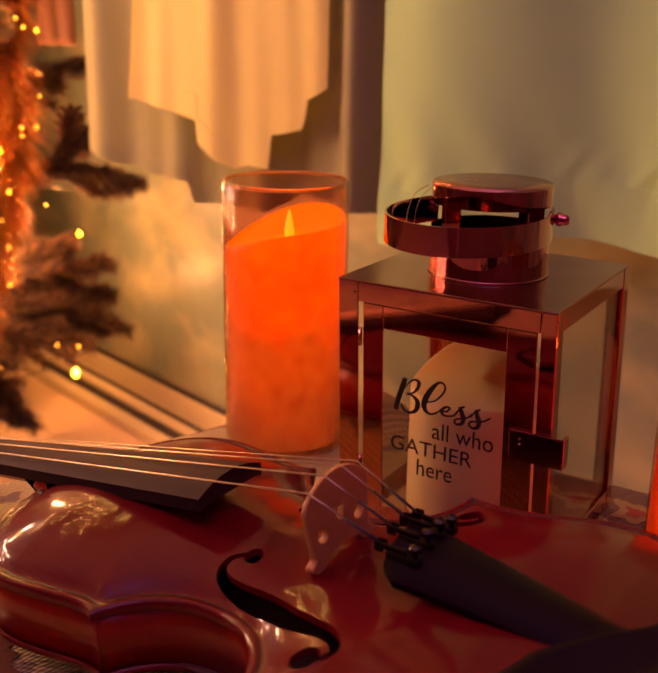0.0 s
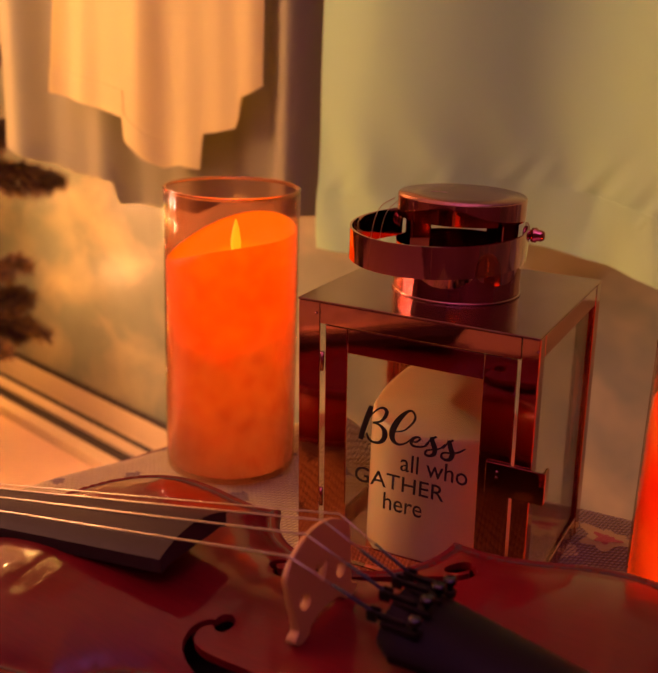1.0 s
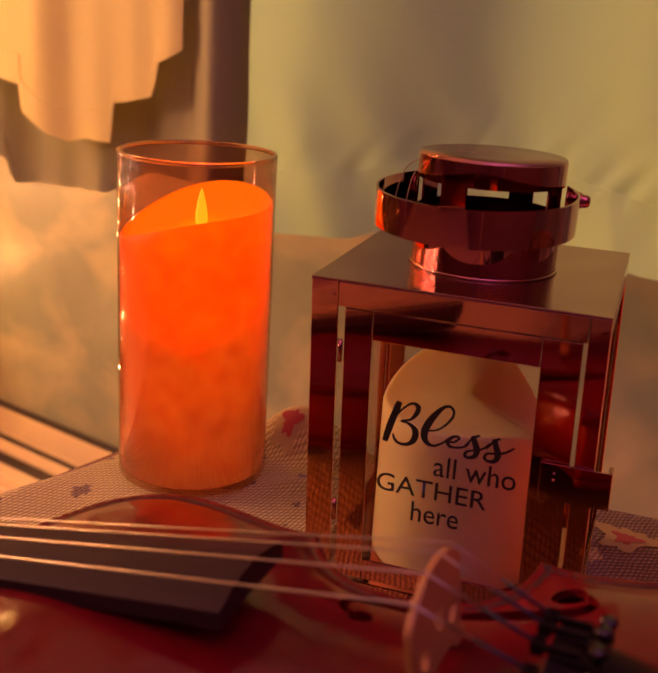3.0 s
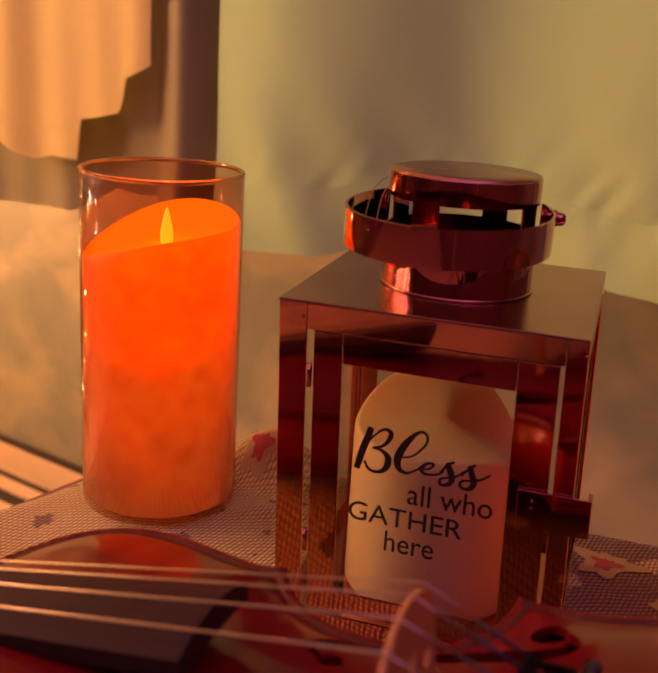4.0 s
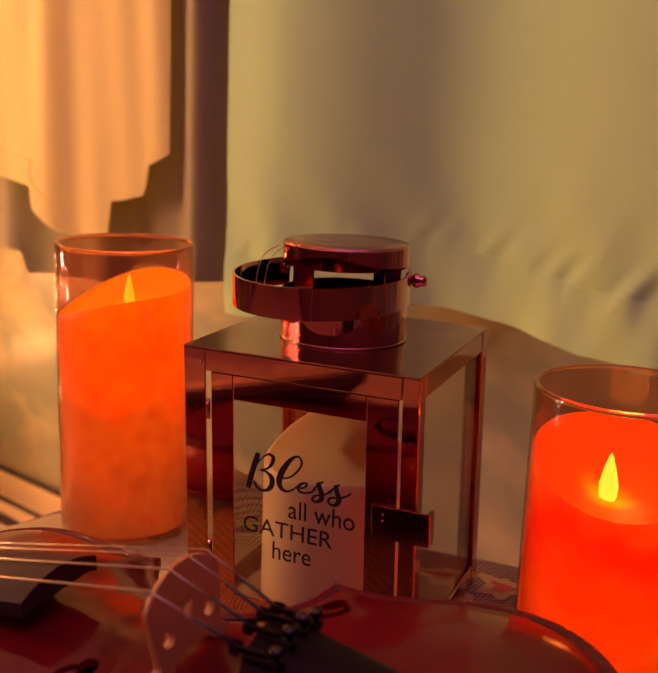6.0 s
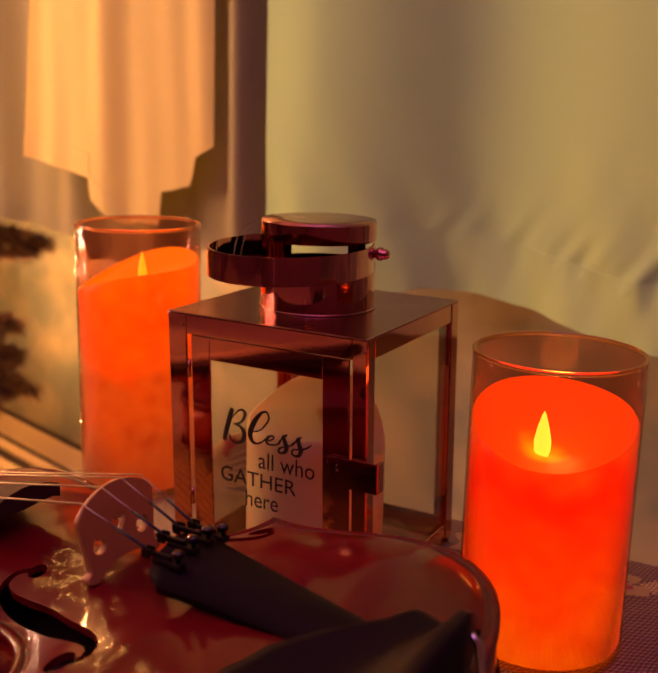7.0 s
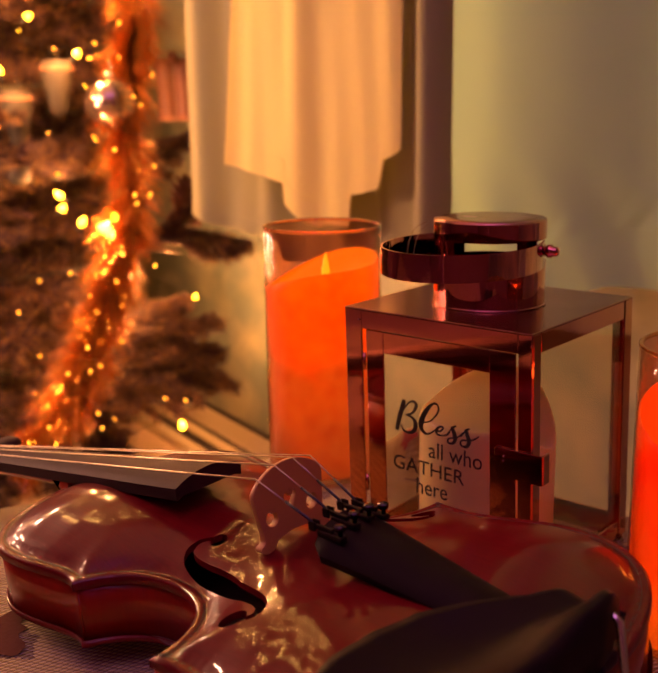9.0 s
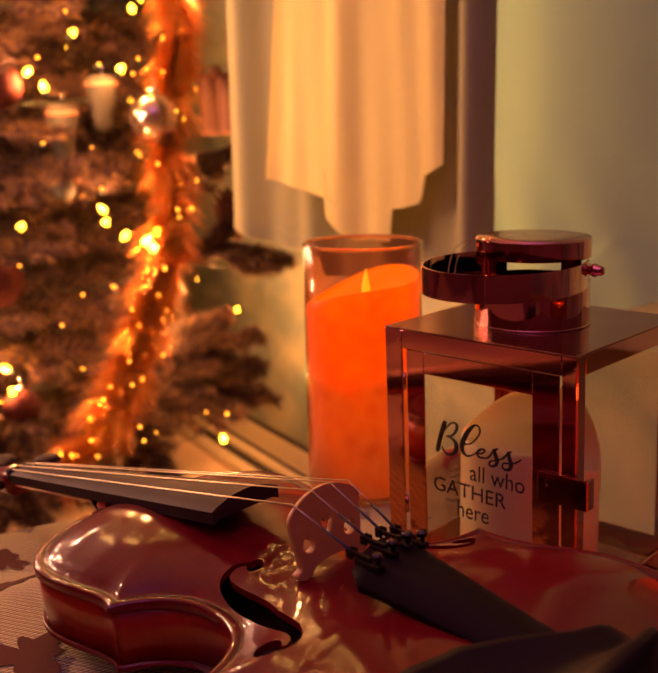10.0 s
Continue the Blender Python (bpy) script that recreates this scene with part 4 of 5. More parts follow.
def plate_bm(base, arch, up):
    rows = HALF[::1]
    def place(i, j):
        u, v = rows[i][0], rows[i][1] * SPREAD[j]
        return (u * MM, v * MM, (base + up * plate_height(u, v, arch)) * MM)
    bm = grid_bm(len(rows), len(SPREAD), place)
    bmesh.ops.remove_doubles(bm, verts=bm.verts[:], dist=0.00002)
    bm.normal_update()
    if sum(f.normal.z for f in bm.faces) * up < 0:
        bmesh.ops.reverse_faces(bm, faces=bm.faces[:])
    rim = [e for e in bm.edges if e.is_boundary]
    twin = {v: bm.verts.new(v.co - Vector((0, 0, up * 0.0034))) for v in bm.verts[:]}
    for f in bm.faces[:]:
        bm.faces.new([twin[v] for v in reversed(f.verts)])
    for e in rim:
        a, b = e.verts
        bm.faces.new((b, a, twin[a], twin[b]))
    bmesh.ops.recalc_face_normals(bm, faces=bm.faces[:])
    return bm


F_LINE = [(28, 20), (33, 21), (37, 25), (36.5, 31), (31, 35), (21, 37), (11, 38), (1, 39.5), (-9, 42), (-20, 44), (-30, 46), (-38, 50), (-41, 55.5), (-38, 60), (-33, 61)]
F_WIDE = [1.3, 1.3, 1.5, 2.1, 3.2, 4.2, 4.9, 5.1, 4.9, 4.4, 3.6, 2.6, 1.8, 1.5, 1.5]


def f_loops(side):
    """The closed outlines of one f-hole: its stem and its two eyes."""
    pts = np.array(flowing(F_LINE, 4))
    wide = np.array([p[1] for p in flowing([(k, w) for k, w in enumerate(F_WIDE)], 4)])[:, None]
    t = np.gradient(pts, axis=0)
    n = np.stack([-t[:, 1], t[:, 0]], 1) / np.linalg.norm(t, axis=1)[:, None]
    loops = [np.concatenate([pts + n * wide, (pts - n * wide)[::-1]])]
    for (cu, cv), r in (((28, 19.5), 4.2), ((-32, 60.5), 6.2)):
        loops.append(np.array([(cu + r * math.cos(k * math.pi / 10), cv + r * math.sin(k * math.pi / 10)) for k in range(20)]))
    return [lp * (1, side) for lp in loops]


def inside(points, loop):
    """Which of the points lie in the closed loop."""
    x, y = points[:, 0][:, None], points[:, 1][:, None]
    a, b = loop, np.roll(loop, -1, 0)
    cross = (a[:, 1] > y) != (b[:, 1] > y)
    at = a[:, 0] + (y - a[:, 1]) * (b[:, 0] - a[:, 0]) / (b[:, 1] - a[:, 1] + 1e-12)
    return (cross & (x < at)).sum(1) % 2 == 1


def carved_top():
    """The top plate with its f-holes cut through."""
    edge = [tuple(p) for n, p in enumerate(LOOP) if n == 0 or np.hypot(*(LOOP[n] - LOOP[n - 1])) > 0.3]
    loops = [np.array(edge)] + f_loops(1) + f_loops(-1)
    gu, gv = np.meshgrid(np.arange(-162, 184, 4.0), np.arange(-104, 105, 4.0))
    grid = np.stack([gu.ravel() + (gv.ravel() / 4 % 2) * 2, gv.ravel()], 1)
    rims = [inset(d) for d in (0.8, 1.8, 3.2, 5.0, 7.0, 9.5, 12.5)]
    free = np.concatenate([grid] + rims)
    free = free[inside(free, inset(0.5))]
    verts, edges = [], []
    for lp in loops:
        base = len(verts)
        verts += [Vector(p) for p in lp]
        edges += [(base + k, base + (k + 1) % len(lp)) for k in range(len(lp))]
    verts += [Vector(p) for p in free]
    vo, eo, fo, *_ = geometry.delaunay_2d_cdt(verts, edges, [], 0, 1e-5)
    flat = np.array([(v.x, v.y) for v in vo])
    tri = np.array([list(t) for t in fo])
    mid = flat[tri].mean(1)
    keep = inside(mid, loops[0])
    for lp in loops[1:]:
        keep &= ~inside(mid, lp)
    tri = tri[keep]
    bm = bmesh.new()
    used = sorted(set(tri.ravel().tolist()))
    top_v, low_v = {}, {}
    for k in used:
        u, v = flat[k]
        z = 37 + plate_height(u, v, 14.5)
        top_v[k] = bm.verts.new((u * MM, v * MM, z * MM))
        low_v[k] = bm.verts.new((u * MM, v * MM, (z - 3.4) * MM))
    count = {}
    for a, b, c in tri.tolist():
        bm.faces.new((top_v[a], top_v[b], top_v[c]))
        bm.faces.new((low_v[c], low_v[b], low_v[a]))
        for e in ((a, b), (b, c), (c, a)):
            count[e] = count.get(e, 0) + 1
    for a, b in count:
        if (b, a) not in count:
            bm.faces.new((top_v[b], top_v[a], low_v[a], low_v[b]))
    return bm


flat_shaded(part("top_plate", carved_top(), VARNISH, violin, "glossy spruce top with two f-holes"), 50)
part("back_plate", plate_bm(0, 14.0, -1), VARNISH, violin)
# flat dark brown sheet inside the body, below the f-holes
part("inner_sheet", grid_bm(2, 2, lambda i, j: ((-140 + 300 * i) * MM, (-52 + 104 * j) * MM, 4.5 * MM)), INSIDE, violin)

# ribs
bm = bmesh.new()
ring = inset(2.8)
lo = [bm.verts.new((u * MM, v * MM, 0.0025)) for u, v in ring]
hi = [bm.verts.new((u * MM, v * MM, 0.0350)) for u, v in ring]
for i in range(len(ring)):
    j = (i + 1) % len(ring)
    if (ring[i] - ring[j]) @ (ring[i] - ring[j]) > 1e-8:
        bm.faces.new((lo[i], lo[j], hi[j], hi[i]))
bmesh.ops.recalc_face_normals(bm, faces=bm.faces[:])
part("ribs", thicken(bm, 0.0012), RIB_VARNISH, violin, "flamed maple ribs under red varnish")

# purfling: two thin black lines inlaid along the rim
for d in (3.9, 4.9):
    ra, rb = inset(d), inset(d + 0.45)
    bm = bmesh.new()
    va = [bm.verts.new((u * MM, v * MM, (37.15 + plate_height(u, v, 14.5)) * MM)) for u, v in ra]
    vb = [bm.verts.new((u * MM, v * MM, (37.15 + plate_height(u, v, 14.5)) * MM)) for u, v in rb]
    for i in range(len(ra)):
        j = (i + 1) % len(ra)
        bm.faces.new((va[i], va[j], vb[j], vb[i]))
    bmesh.ops.recalc_face_normals(bm, faces=bm.faces[:])
    part("purfling", bm, PURFLING, violin, "thin black inlaid line")

# fingerboard, neck, nut, pegbox and scroll


def board_z(u):
    return 81.6 - 0.168 * u


def board_half(u):
    return 21 - 9 * (u - 57) / 262


def board_bm():
    us = [57 + 262 * k / 30 for k in range(31)]
    fs = [-1, -0.97, -0.8, -0.55, -0.28, 0, 0.28, 0.55, 0.8, 0.97, 1]
    def place(i, j):
        u = us[i]
        n = len(fs)
        if j < n:
            f = fs[j]
            return (u * MM, f * board_half(u) * MM, (board_z(u) - 5.4 * f * f * board_half(u) / 21) * MM)
        f = fs[2 * n - 1 - j]
        return (u * MM, f * board_half(u) * 0.985 * MM, (board_z(u) - 5.4 * board_half(u) / 21 - 6.4 - (0 if abs(f) > 0.9 else -1.5)) * MM)
    n = 2 * len(fs)
    bm = bmesh.new()
    rows = [[bm.verts.new(place(i, j)) for j in range(n)] for i in range(len(us))]
    for a, b in zip(rows, rows[1:]):
        for j in range(n):
            k = (j + 1) % n
            bm.faces.new((a[j], b[j], b[k], a[k]))
    bm.faces.new(rows[0])
    bm.faces.new(rows[-1][::-1])
    bmesh.ops.recalc_face_normals(bm, faces=bm.faces[:])
    return bm


flat_shaded(part("fingerboard", board_bm(), EBONY, violin, "worn black ebony fingerboard"))


def neck_place(i, j):
    u = 176 + (319 - 176) * i / 20
    top_ = board_z(u) - 11.0 * board_half(u) / 21 - 0.6
    h = board_half(u) * 0.97
    deep = 9 + 28 * smooth01((196 - u) / 18)
    a = math.pi * j / 10
    return (u * MM, h * math.cos(a) * MM, (top_ - deep * math.sin(a)) * MM)


bm = grid_bm(21, 11, neck_place)
bmesh.ops.holes_fill(bm, edges=[e for e in bm.edges if e.is_boundary])
bmesh.ops.recalc_face_normals(bm, faces=bm.faces[:])
part("neck", bm, RIB_VARNISH, violin)
part("nut", box_bm(0.3195, 0.3250, -0.012, 0.012, (board_z(322) - 8) * MM, (board_z(322) + 0.5) * MM, 0.0008), EBONY, violin)
zb = board_z(326) - 12


def pegbox_place(i, j):
    u = 326 + 68 * i / 8
    w = 12 - 5 * i / 8
    z = zb - 14 * (i / 8) ** 1.4
    a = 2 * math.pi * j / 16
    return (u * MM, w * math.copysign(abs(math.cos(a)) ** 0.5, math.cos(a)) * MM, (z + (9 - 2 * i / 8) * math.copysign(abs(math.sin(a)) ** 0.5, math.sin(a))) * MM)


bm = grid_bm(9, 17, pegbox_place)
bmesh.ops.remove_doubles(bm, verts=bm.verts[:], dist=0.00001)
bmesh.ops.holes_fill(bm, edges=[e for e in bm.edges if e.is_boundary])
bmesh.ops.recalc_face_normals(bm, faces=bm.faces[:])
part("pegbox", bm, VARNISH, violin)
curl = [((404 + (17 - 2.0 * k / 4) * math.cos(math.radians(200 - 32 * k)) * 0.8) * MM, 0.0, (zb - 14 + (15 - 2.0 * k / 4) * math.sin(math.radians(200 - 32 * k)) * 0.8) * MM) for k in range(16)]
part("scroll", tube_bm(curl, 0.008, 12, taper=[1 - 0.035 * k for k in range(16)]), VARNISH, violin)
for k, (u, s) in enumerate(((337, 1), (349, -1), (361, 1), (373, -1))):
    bm = lathe_bm([(0, -0.016), (0.0030, -0.016), (0.0036, 0.018), (0.0050, 0.020), (0.0036, 0.023), (0.0060, 0.028), (0.0100, 0.036), (0.0090, 0.044), (0.0030, 0.048), (0, 0.0485)], 18)
    for v in bm.verts:
        if v.co.z > 0.022:
            v.co.y *= 0.45
    part("peg", bm, EBONY, violin).matrix_local = pose(u * MM, 0, (zb - 3 - 0.2 * (u - 345)) * MM, -90 * s, 0, 20 * k)

# bridge
BR_TOP = 50.4
outline = [(-21, 0), (-21.2, 1.6), (-18.4, 3.6), (-18.2, 6), (-19.4, 14), (-20.6, 22), (-21.0, 26.5), (-20.0, 28.6), (-17.6, 31.0), (-12, 34.4), (-6, 36.4), (0, 37), (6, 36.4), (12, 34.4), (17.6, 31.0), (20.0, 28.6), (21.0, 26.5), (20.6, 22), (19.4, 14), (18.2, 6), (18.4, 3.6), (21.2, 1.6), (21, 0), (12.6, 0), (11.8, 1.6), (9.6, 2.9), (4, 4.0), (0, 4.3), (-4, 4.0), (-9.6, 2.9), (-11.8, 1.6), (-12.6, 0)]
heart = [(0, 14.6), (2.8, 18), (3.9, 21.0), (2.3, 22.8), (0.8, 20.6), (0, 24.2), (-0.8, 20.6), (-2.3, 22.8), (-3.9, 21.0), (-2.8, 18)]
eye = [(8.8, 13.6), (9.6, 10.6), (12.6, 9.6), (15.6, 11.6), (15.8, 15.0), (13.4, 17.2), (11.8, 15.6), (10.4, 16.2)]
me = plate_mesh([([(x * MM, y * MM) for x, y in outline], True), ([(x * MM, y * MM) for x, y in heart], True), ([(x * MM, y * MM) for x, y in eye], True), ([(-x * MM, y * MM) for x, y in eye[::-1]], True)], 0.0020, 0.0002, 6)
for v in me.vertices:
    v.co.z *= 1.0 - 0.55 * v.co.y / 0.037
me.materials.append(MAPLE)
me.transform(Matrix(((0, 0, 1, 0), (1, 0, 0, 0), (0, 1, 0, 0), (0, 0, 0, 1))))
bridge = part("bridge", me, MAPLE, violin, "carved pale maple bridge")
bridge.matrix_local = pose(-4.5 * MM, 0, BR_TOP * MM, 0, 3, 0)

# tailpiece with fine tuners


def tail_z(u):
    return 71 - (-38 - u) * 0.19


def tail_half(u):
    f = (-38 - u) / 118
    return 22 - 11.0 * f ** 0.62 - (4 * smooth01((f - 0.93) / 0.07)) - 5 * smooth01((0.05 - f) / 0.05)


def tail_bm():
    us = [-38 - 118 * k / 40 for k in range(41)]
    fs = [-1, -0.9, -0.6, -0.3, 0, 0.3, 0.6, 0.9, 1]
    n = len(fs)
    bm = bmesh.new()
    rows = []
    for u in us:
        h = tail_half(u)
        up = [(u * MM, f * h * MM, (tail_z(u) - (7.0 * f * f + 3.0 * f ** 6) * h / 20) * MM) for f in fs]
        dn = [(u * MM, f * h * 0.97 * MM, (tail_z(u) - 10.0 * f * f * h / 20 - 3.5) * MM) for f in fs[::-1]]
        rows.append([bm.verts.new(p) for p in up + dn])
    for a, b in zip(rows, rows[1:]):
        for j in range(2 * n):
            k = (j + 1) % (2 * n)
            bm.faces.new((a[j], b[j], b[k], a[k]))
    bm.faces.new(rows[0])
    bm.faces.new(rows[-1][::-1])
    bmesh.ops.recalc_face_normals(bm, faces=bm.faces[:])
    return bm


tailpiece = flat_shaded(part("tailpiece", tail_bm(), BLACK_PART, violin, "black tailpiece"))
for k in range(4):
    v = -13.5 + 9 * k
    seat = tail_z(-45) - 8.0 * (v / 22) ** 2
    bm = box_bm(-53 * MM, -38 * MM, (v - 1.9) * MM, (v + 1.9) * MM, (seat - 1.0) * MM, (seat + 1.6) * MM, 0.0006)
    box_bm(-47 * MM, -34 * MM, (v - 0.9) * MM, (v + 0.9) * MM, (seat + 1.4) * MM, (seat + 3.6) * MM, 0.0005, bm=bm)
    for side in (-1, 1):
        box_bm(-37 * MM, -33 * MM, (v + side * 1.5 - 0.5) * MM, (v + side * 1.5 + 0.5) * MM, (seat + 0.5) * MM, (seat + 4.6) * MM, 0.0003, bm=bm)
    tuner = part("fine_tuner", bm, BLACK_PART, tailpiece, "black fine tuner", smooth=False)
    part("screw", lathe_bm([(0, 0.000), (0.0010, 0.0), (0.0010, 0.0030), (0.0024, 0.0033), (0.0026, 0.0052), (0.0020, 0.0058), (0, 0.0058)], 16), BLACK_GLOSS, tuner).location = (-51 * MM, v * MM, (seat + 1) * MM)
part("tail_gut", tube_bm([(-154 * MM, -0.004, 0.047), (-164 * MM, -0.003, 0.042), (-168 * MM, 0, 0.020), (-164 * MM, 0.003, 0.042), (-154 * MM, 0.004, 0.047)], 0.0012, 8), BLACK_PART, violin)
part("end_button", lathe_bm([(0, 0), (0.004, 0), (0.0045, 0.006), (0.0066, 0.008), (0.0072, 0.011), (0.005, 0.0135), (0, 0.014)], 24), EBONY, violin).matrix_local = pose(-161 * MM, 0, 18 * MM, 0, -90, 0)
part("saddle", box_bm(-163.5 * MM, -156 * MM, -0.016, 0.016, 0.036, 0.042, 0.0015), EBONY, violin)

# strings
for k in range(4):
    vb, vn, vt = -17 + 34 / 3 * k, -8 + 16 / 3 * k, -13.5 + 9 * k
    top_w = BR_TOP + 37.2 - (abs(vb) / 17) ** 2 * 3.4
    r = (0.00030, 0.00036, 0.00040, 0.00044)[k]
    low_end, top_end = Vector((-34 * MM, vt * MM, (tail_z(-45) - 8.0 * (vt / 22) ** 2 + 3.8) * MM)), Vector((-2.5 * MM, vb * MM, top_w * MM))
    wound = low_end.lerp(top_end, 0.47)
    line = part("string", tube_bm([wound, top_end, (322 * MM, vn * MM, (board_z(322) + 0.9 - 1.4 * (abs(vn) / 8) ** 2) * MM)], r, 8), STEEL, violin)
    part("winding", tube_bm([low_end, wound], 0.00062, 8), SILK, line, "dark blue silk winding")

# chin rest with its clamp


CHIN_FRONT = [(-24, -152), (-12, -147), (4, -138), (18, -122), (32, -109), (50, -103), (72, -102), (86, -107), (95, -122), (98, -134)]
CHIN_BACK = [(-24, -156), (-14, -165), (0, -168), (30, -168), (60, -164), (80, -156), (92, -146), (98, -138)]


def chin_place(i, j):
    v = -24 + 122 * (0.5 - 0.5 * math.cos(math.pi * j / 44))
    a = min(1.0, i / 16)
    u = lerp(CHIN_FRONT, v) + (lerp(CHIN_BACK, v) - lerp(CHIN_FRONT, v)) * a
    hump = smooth01((46 - v) / 44)
    z = 60 - 5 * math.sin(math.pi * min(1, a * 1.1)) * smooth01((v - 5) / 30) + (5 + 5 * hump) * smooth01((a - 0.45) / 0.45)
    z += 5 * hump * (1 - a) - 18 * smooth01((-4 - v) / 20) ** 1.5
    if i > 16:
        f = (i - 16) / 4
        z, u = z + (42 - z) * f, u + 2.5 * math.sin(math.pi * f) * -0.4 + 3.0 * f
    return (u * MM, v * MM, z * MM)


bm = grid_bm(21, 45, chin_place)
bm.normal_update()
if sum(f.normal.z for f in bm.faces) < 0:
    bmesh.ops.reverse_faces(bm, faces=bm.faces[:])
thicken(bm, 0.006)
bmesh.ops.recalc_face_normals(bm, faces=bm.faces[:])
chin = part("chin_rest", bm, BLACK_PART, violin, "black moulded chin rest")
for v in (35, -9):
    part("clamp_barrel", tube_bm([(-162 * MM, v * MM, 0.062), (-168 * MM, v * MM, 0.058), (-170 * MM, v * MM, 0.030), (-169 * MM, v * MM, 0.004), (-160 * MM, v * MM, -0.001)], 0.0016, 10), NICKEL, chin, "nickel clamp rod")
    part("clamp_nut", lathe_bm([(0, 0.018), (0.0026, 0.018), (0.0028, 0.020), (0.0028, 0.034), (0.0026, 0.036), (0, 0.036)], 14, centre=(-170 * MM, v * MM)), NICKEL, chin)


# ---- Christmas tree ----
TREE_X, TREE_Y = -1.55, 0.55
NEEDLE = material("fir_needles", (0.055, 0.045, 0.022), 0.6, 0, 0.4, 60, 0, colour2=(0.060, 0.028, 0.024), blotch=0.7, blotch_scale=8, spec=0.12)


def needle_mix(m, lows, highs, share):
    """Each needle's own colour runs from dark to gold, painting in the bulbs' light."""
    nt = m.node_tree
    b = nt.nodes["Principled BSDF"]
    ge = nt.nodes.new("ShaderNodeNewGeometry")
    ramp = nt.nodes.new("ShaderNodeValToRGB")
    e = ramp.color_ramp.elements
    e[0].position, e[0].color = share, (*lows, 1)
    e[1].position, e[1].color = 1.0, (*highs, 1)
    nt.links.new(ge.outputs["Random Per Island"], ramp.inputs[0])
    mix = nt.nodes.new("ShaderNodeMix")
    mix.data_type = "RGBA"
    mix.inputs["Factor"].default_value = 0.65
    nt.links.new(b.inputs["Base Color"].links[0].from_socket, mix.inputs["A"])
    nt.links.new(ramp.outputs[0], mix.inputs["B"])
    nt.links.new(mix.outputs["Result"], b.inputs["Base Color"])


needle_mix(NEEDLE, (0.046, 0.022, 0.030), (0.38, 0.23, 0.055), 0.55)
BARK = material("brown_bark", (0.10, 0.055, 0.03), 0.9, 0, 0.6, 60, 0.6)
TINSEL = material("copper_tinsel", (0.66, 0.30, 0.06), 0.26, 0.85, 0.5, 90, 0, colour2=(0.60, 0.19, 0.04))
BULB = emitter("warm_bulb", (1.0, 0.42, 0.014), 25.0)
BULB_SMALL = emitter("small_warm_bulb", (1.0, 0.36, 0.02), 9.0)
GLOBE = emitter("reflected_bulb", (1.0, 0.42, 0.10), 70.0)
WIRE = material("dark_green_wire", (0.02, 0.03, 0.015), 0.6)
PINE_CONE = material("pine_cone", (0.13, 0.045, 0.02), 0.7, 0, 0.6, 120, 0.4)
SALMON = material("salmon_ribbon", (0.30, 0.13, 0.06), 0.55, 0, 0.3, 200, 0.1, blotch=0.3, blotch_scale=20)
RED_BAUBLE = material("matt_red_bauble", (0.052, 0.010, 0.006), 0.8, 0, 0.3, 40, 0.05, blotch=0.4, blotch_scale=30, spec=0.1)
SILVER_BAUBLE = material("silver_glass_bauble", (0.45, 0.34, 0.24), 0.16, 0.9, 0.2, 30, 0, blotch=0.3, blotch_scale=20)
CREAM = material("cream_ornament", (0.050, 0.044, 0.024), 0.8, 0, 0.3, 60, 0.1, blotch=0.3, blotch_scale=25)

rng = np.random.default_rng(5)


def tree_radius(z):
    return 0.64 * (1 - (z + 0.38) / 2.35) ** 0.55


tree = thing("christmas_tree", "artificial green Christmas tree hung with copper tinsel and warm lights", "tree", pose(TREE_X, TREE_Y, 0))
part("trunk", tube_bm([(0, 0, FLOOR), (0.004, 0, 0.2), (0, 0.003, 0.9), (0, 0, 1.86)], 0.022, 10, taper=[1.1, 0.9, 0.6, 0.15]), BARK, tree)
for k in range(3):
    a = math.radians(25 + 120 * k)
    part("stand_leg", tube_bm([(0, 0, FLOOR + 0.10), (0.14 * math.cos(a), 0.14 * math.sin(a), FLOOR + 0.03), (0.20 * math.cos(a), 0.20 * math.sin(a), FLOOR + 0.008)], 0.008, 8), WIRE, tree)


def twig_needles(start, end, length, count, out):
    """Needles all round a twig, leaning towards its tip."""
    axis = end - start
    d = axis / (np.linalg.norm(axis) + 1e-9)
    ref = np.array([0, 0, 1.0]) if abs(d[2]) < 0.9 else np.array([1.0, 0, 0])
    s1 = np.cross(d, ref)
    s1 /= np.linalg.norm(s1)
    s2 = np.cross(d, s1)
    t = rng.random(count)
    a = rng.random(count) * 2 * np.pi
    ln = length * (0.7 + 0.5 * rng.random(count)) * (1 - 0.35 * t)
    root = start + axis * t[:, None]
    ray = np.cos(a)[:, None] * s1 + np.sin(a)[:, None] * s2
    lean = 0.75 + 0.5 * rng.random(count)
    tip = root + (ray + d * lean[:, None]) * (ln / 1.3)[:, None]
    side = np.cross(tip - root, rng.normal(size=(count, 3)))
    side *= (0.0012 / (np.linalg.norm(side, axis=1) + 1e-9))[:, None]
    out.append(np.stack([root - side, root + side, tip], 1))


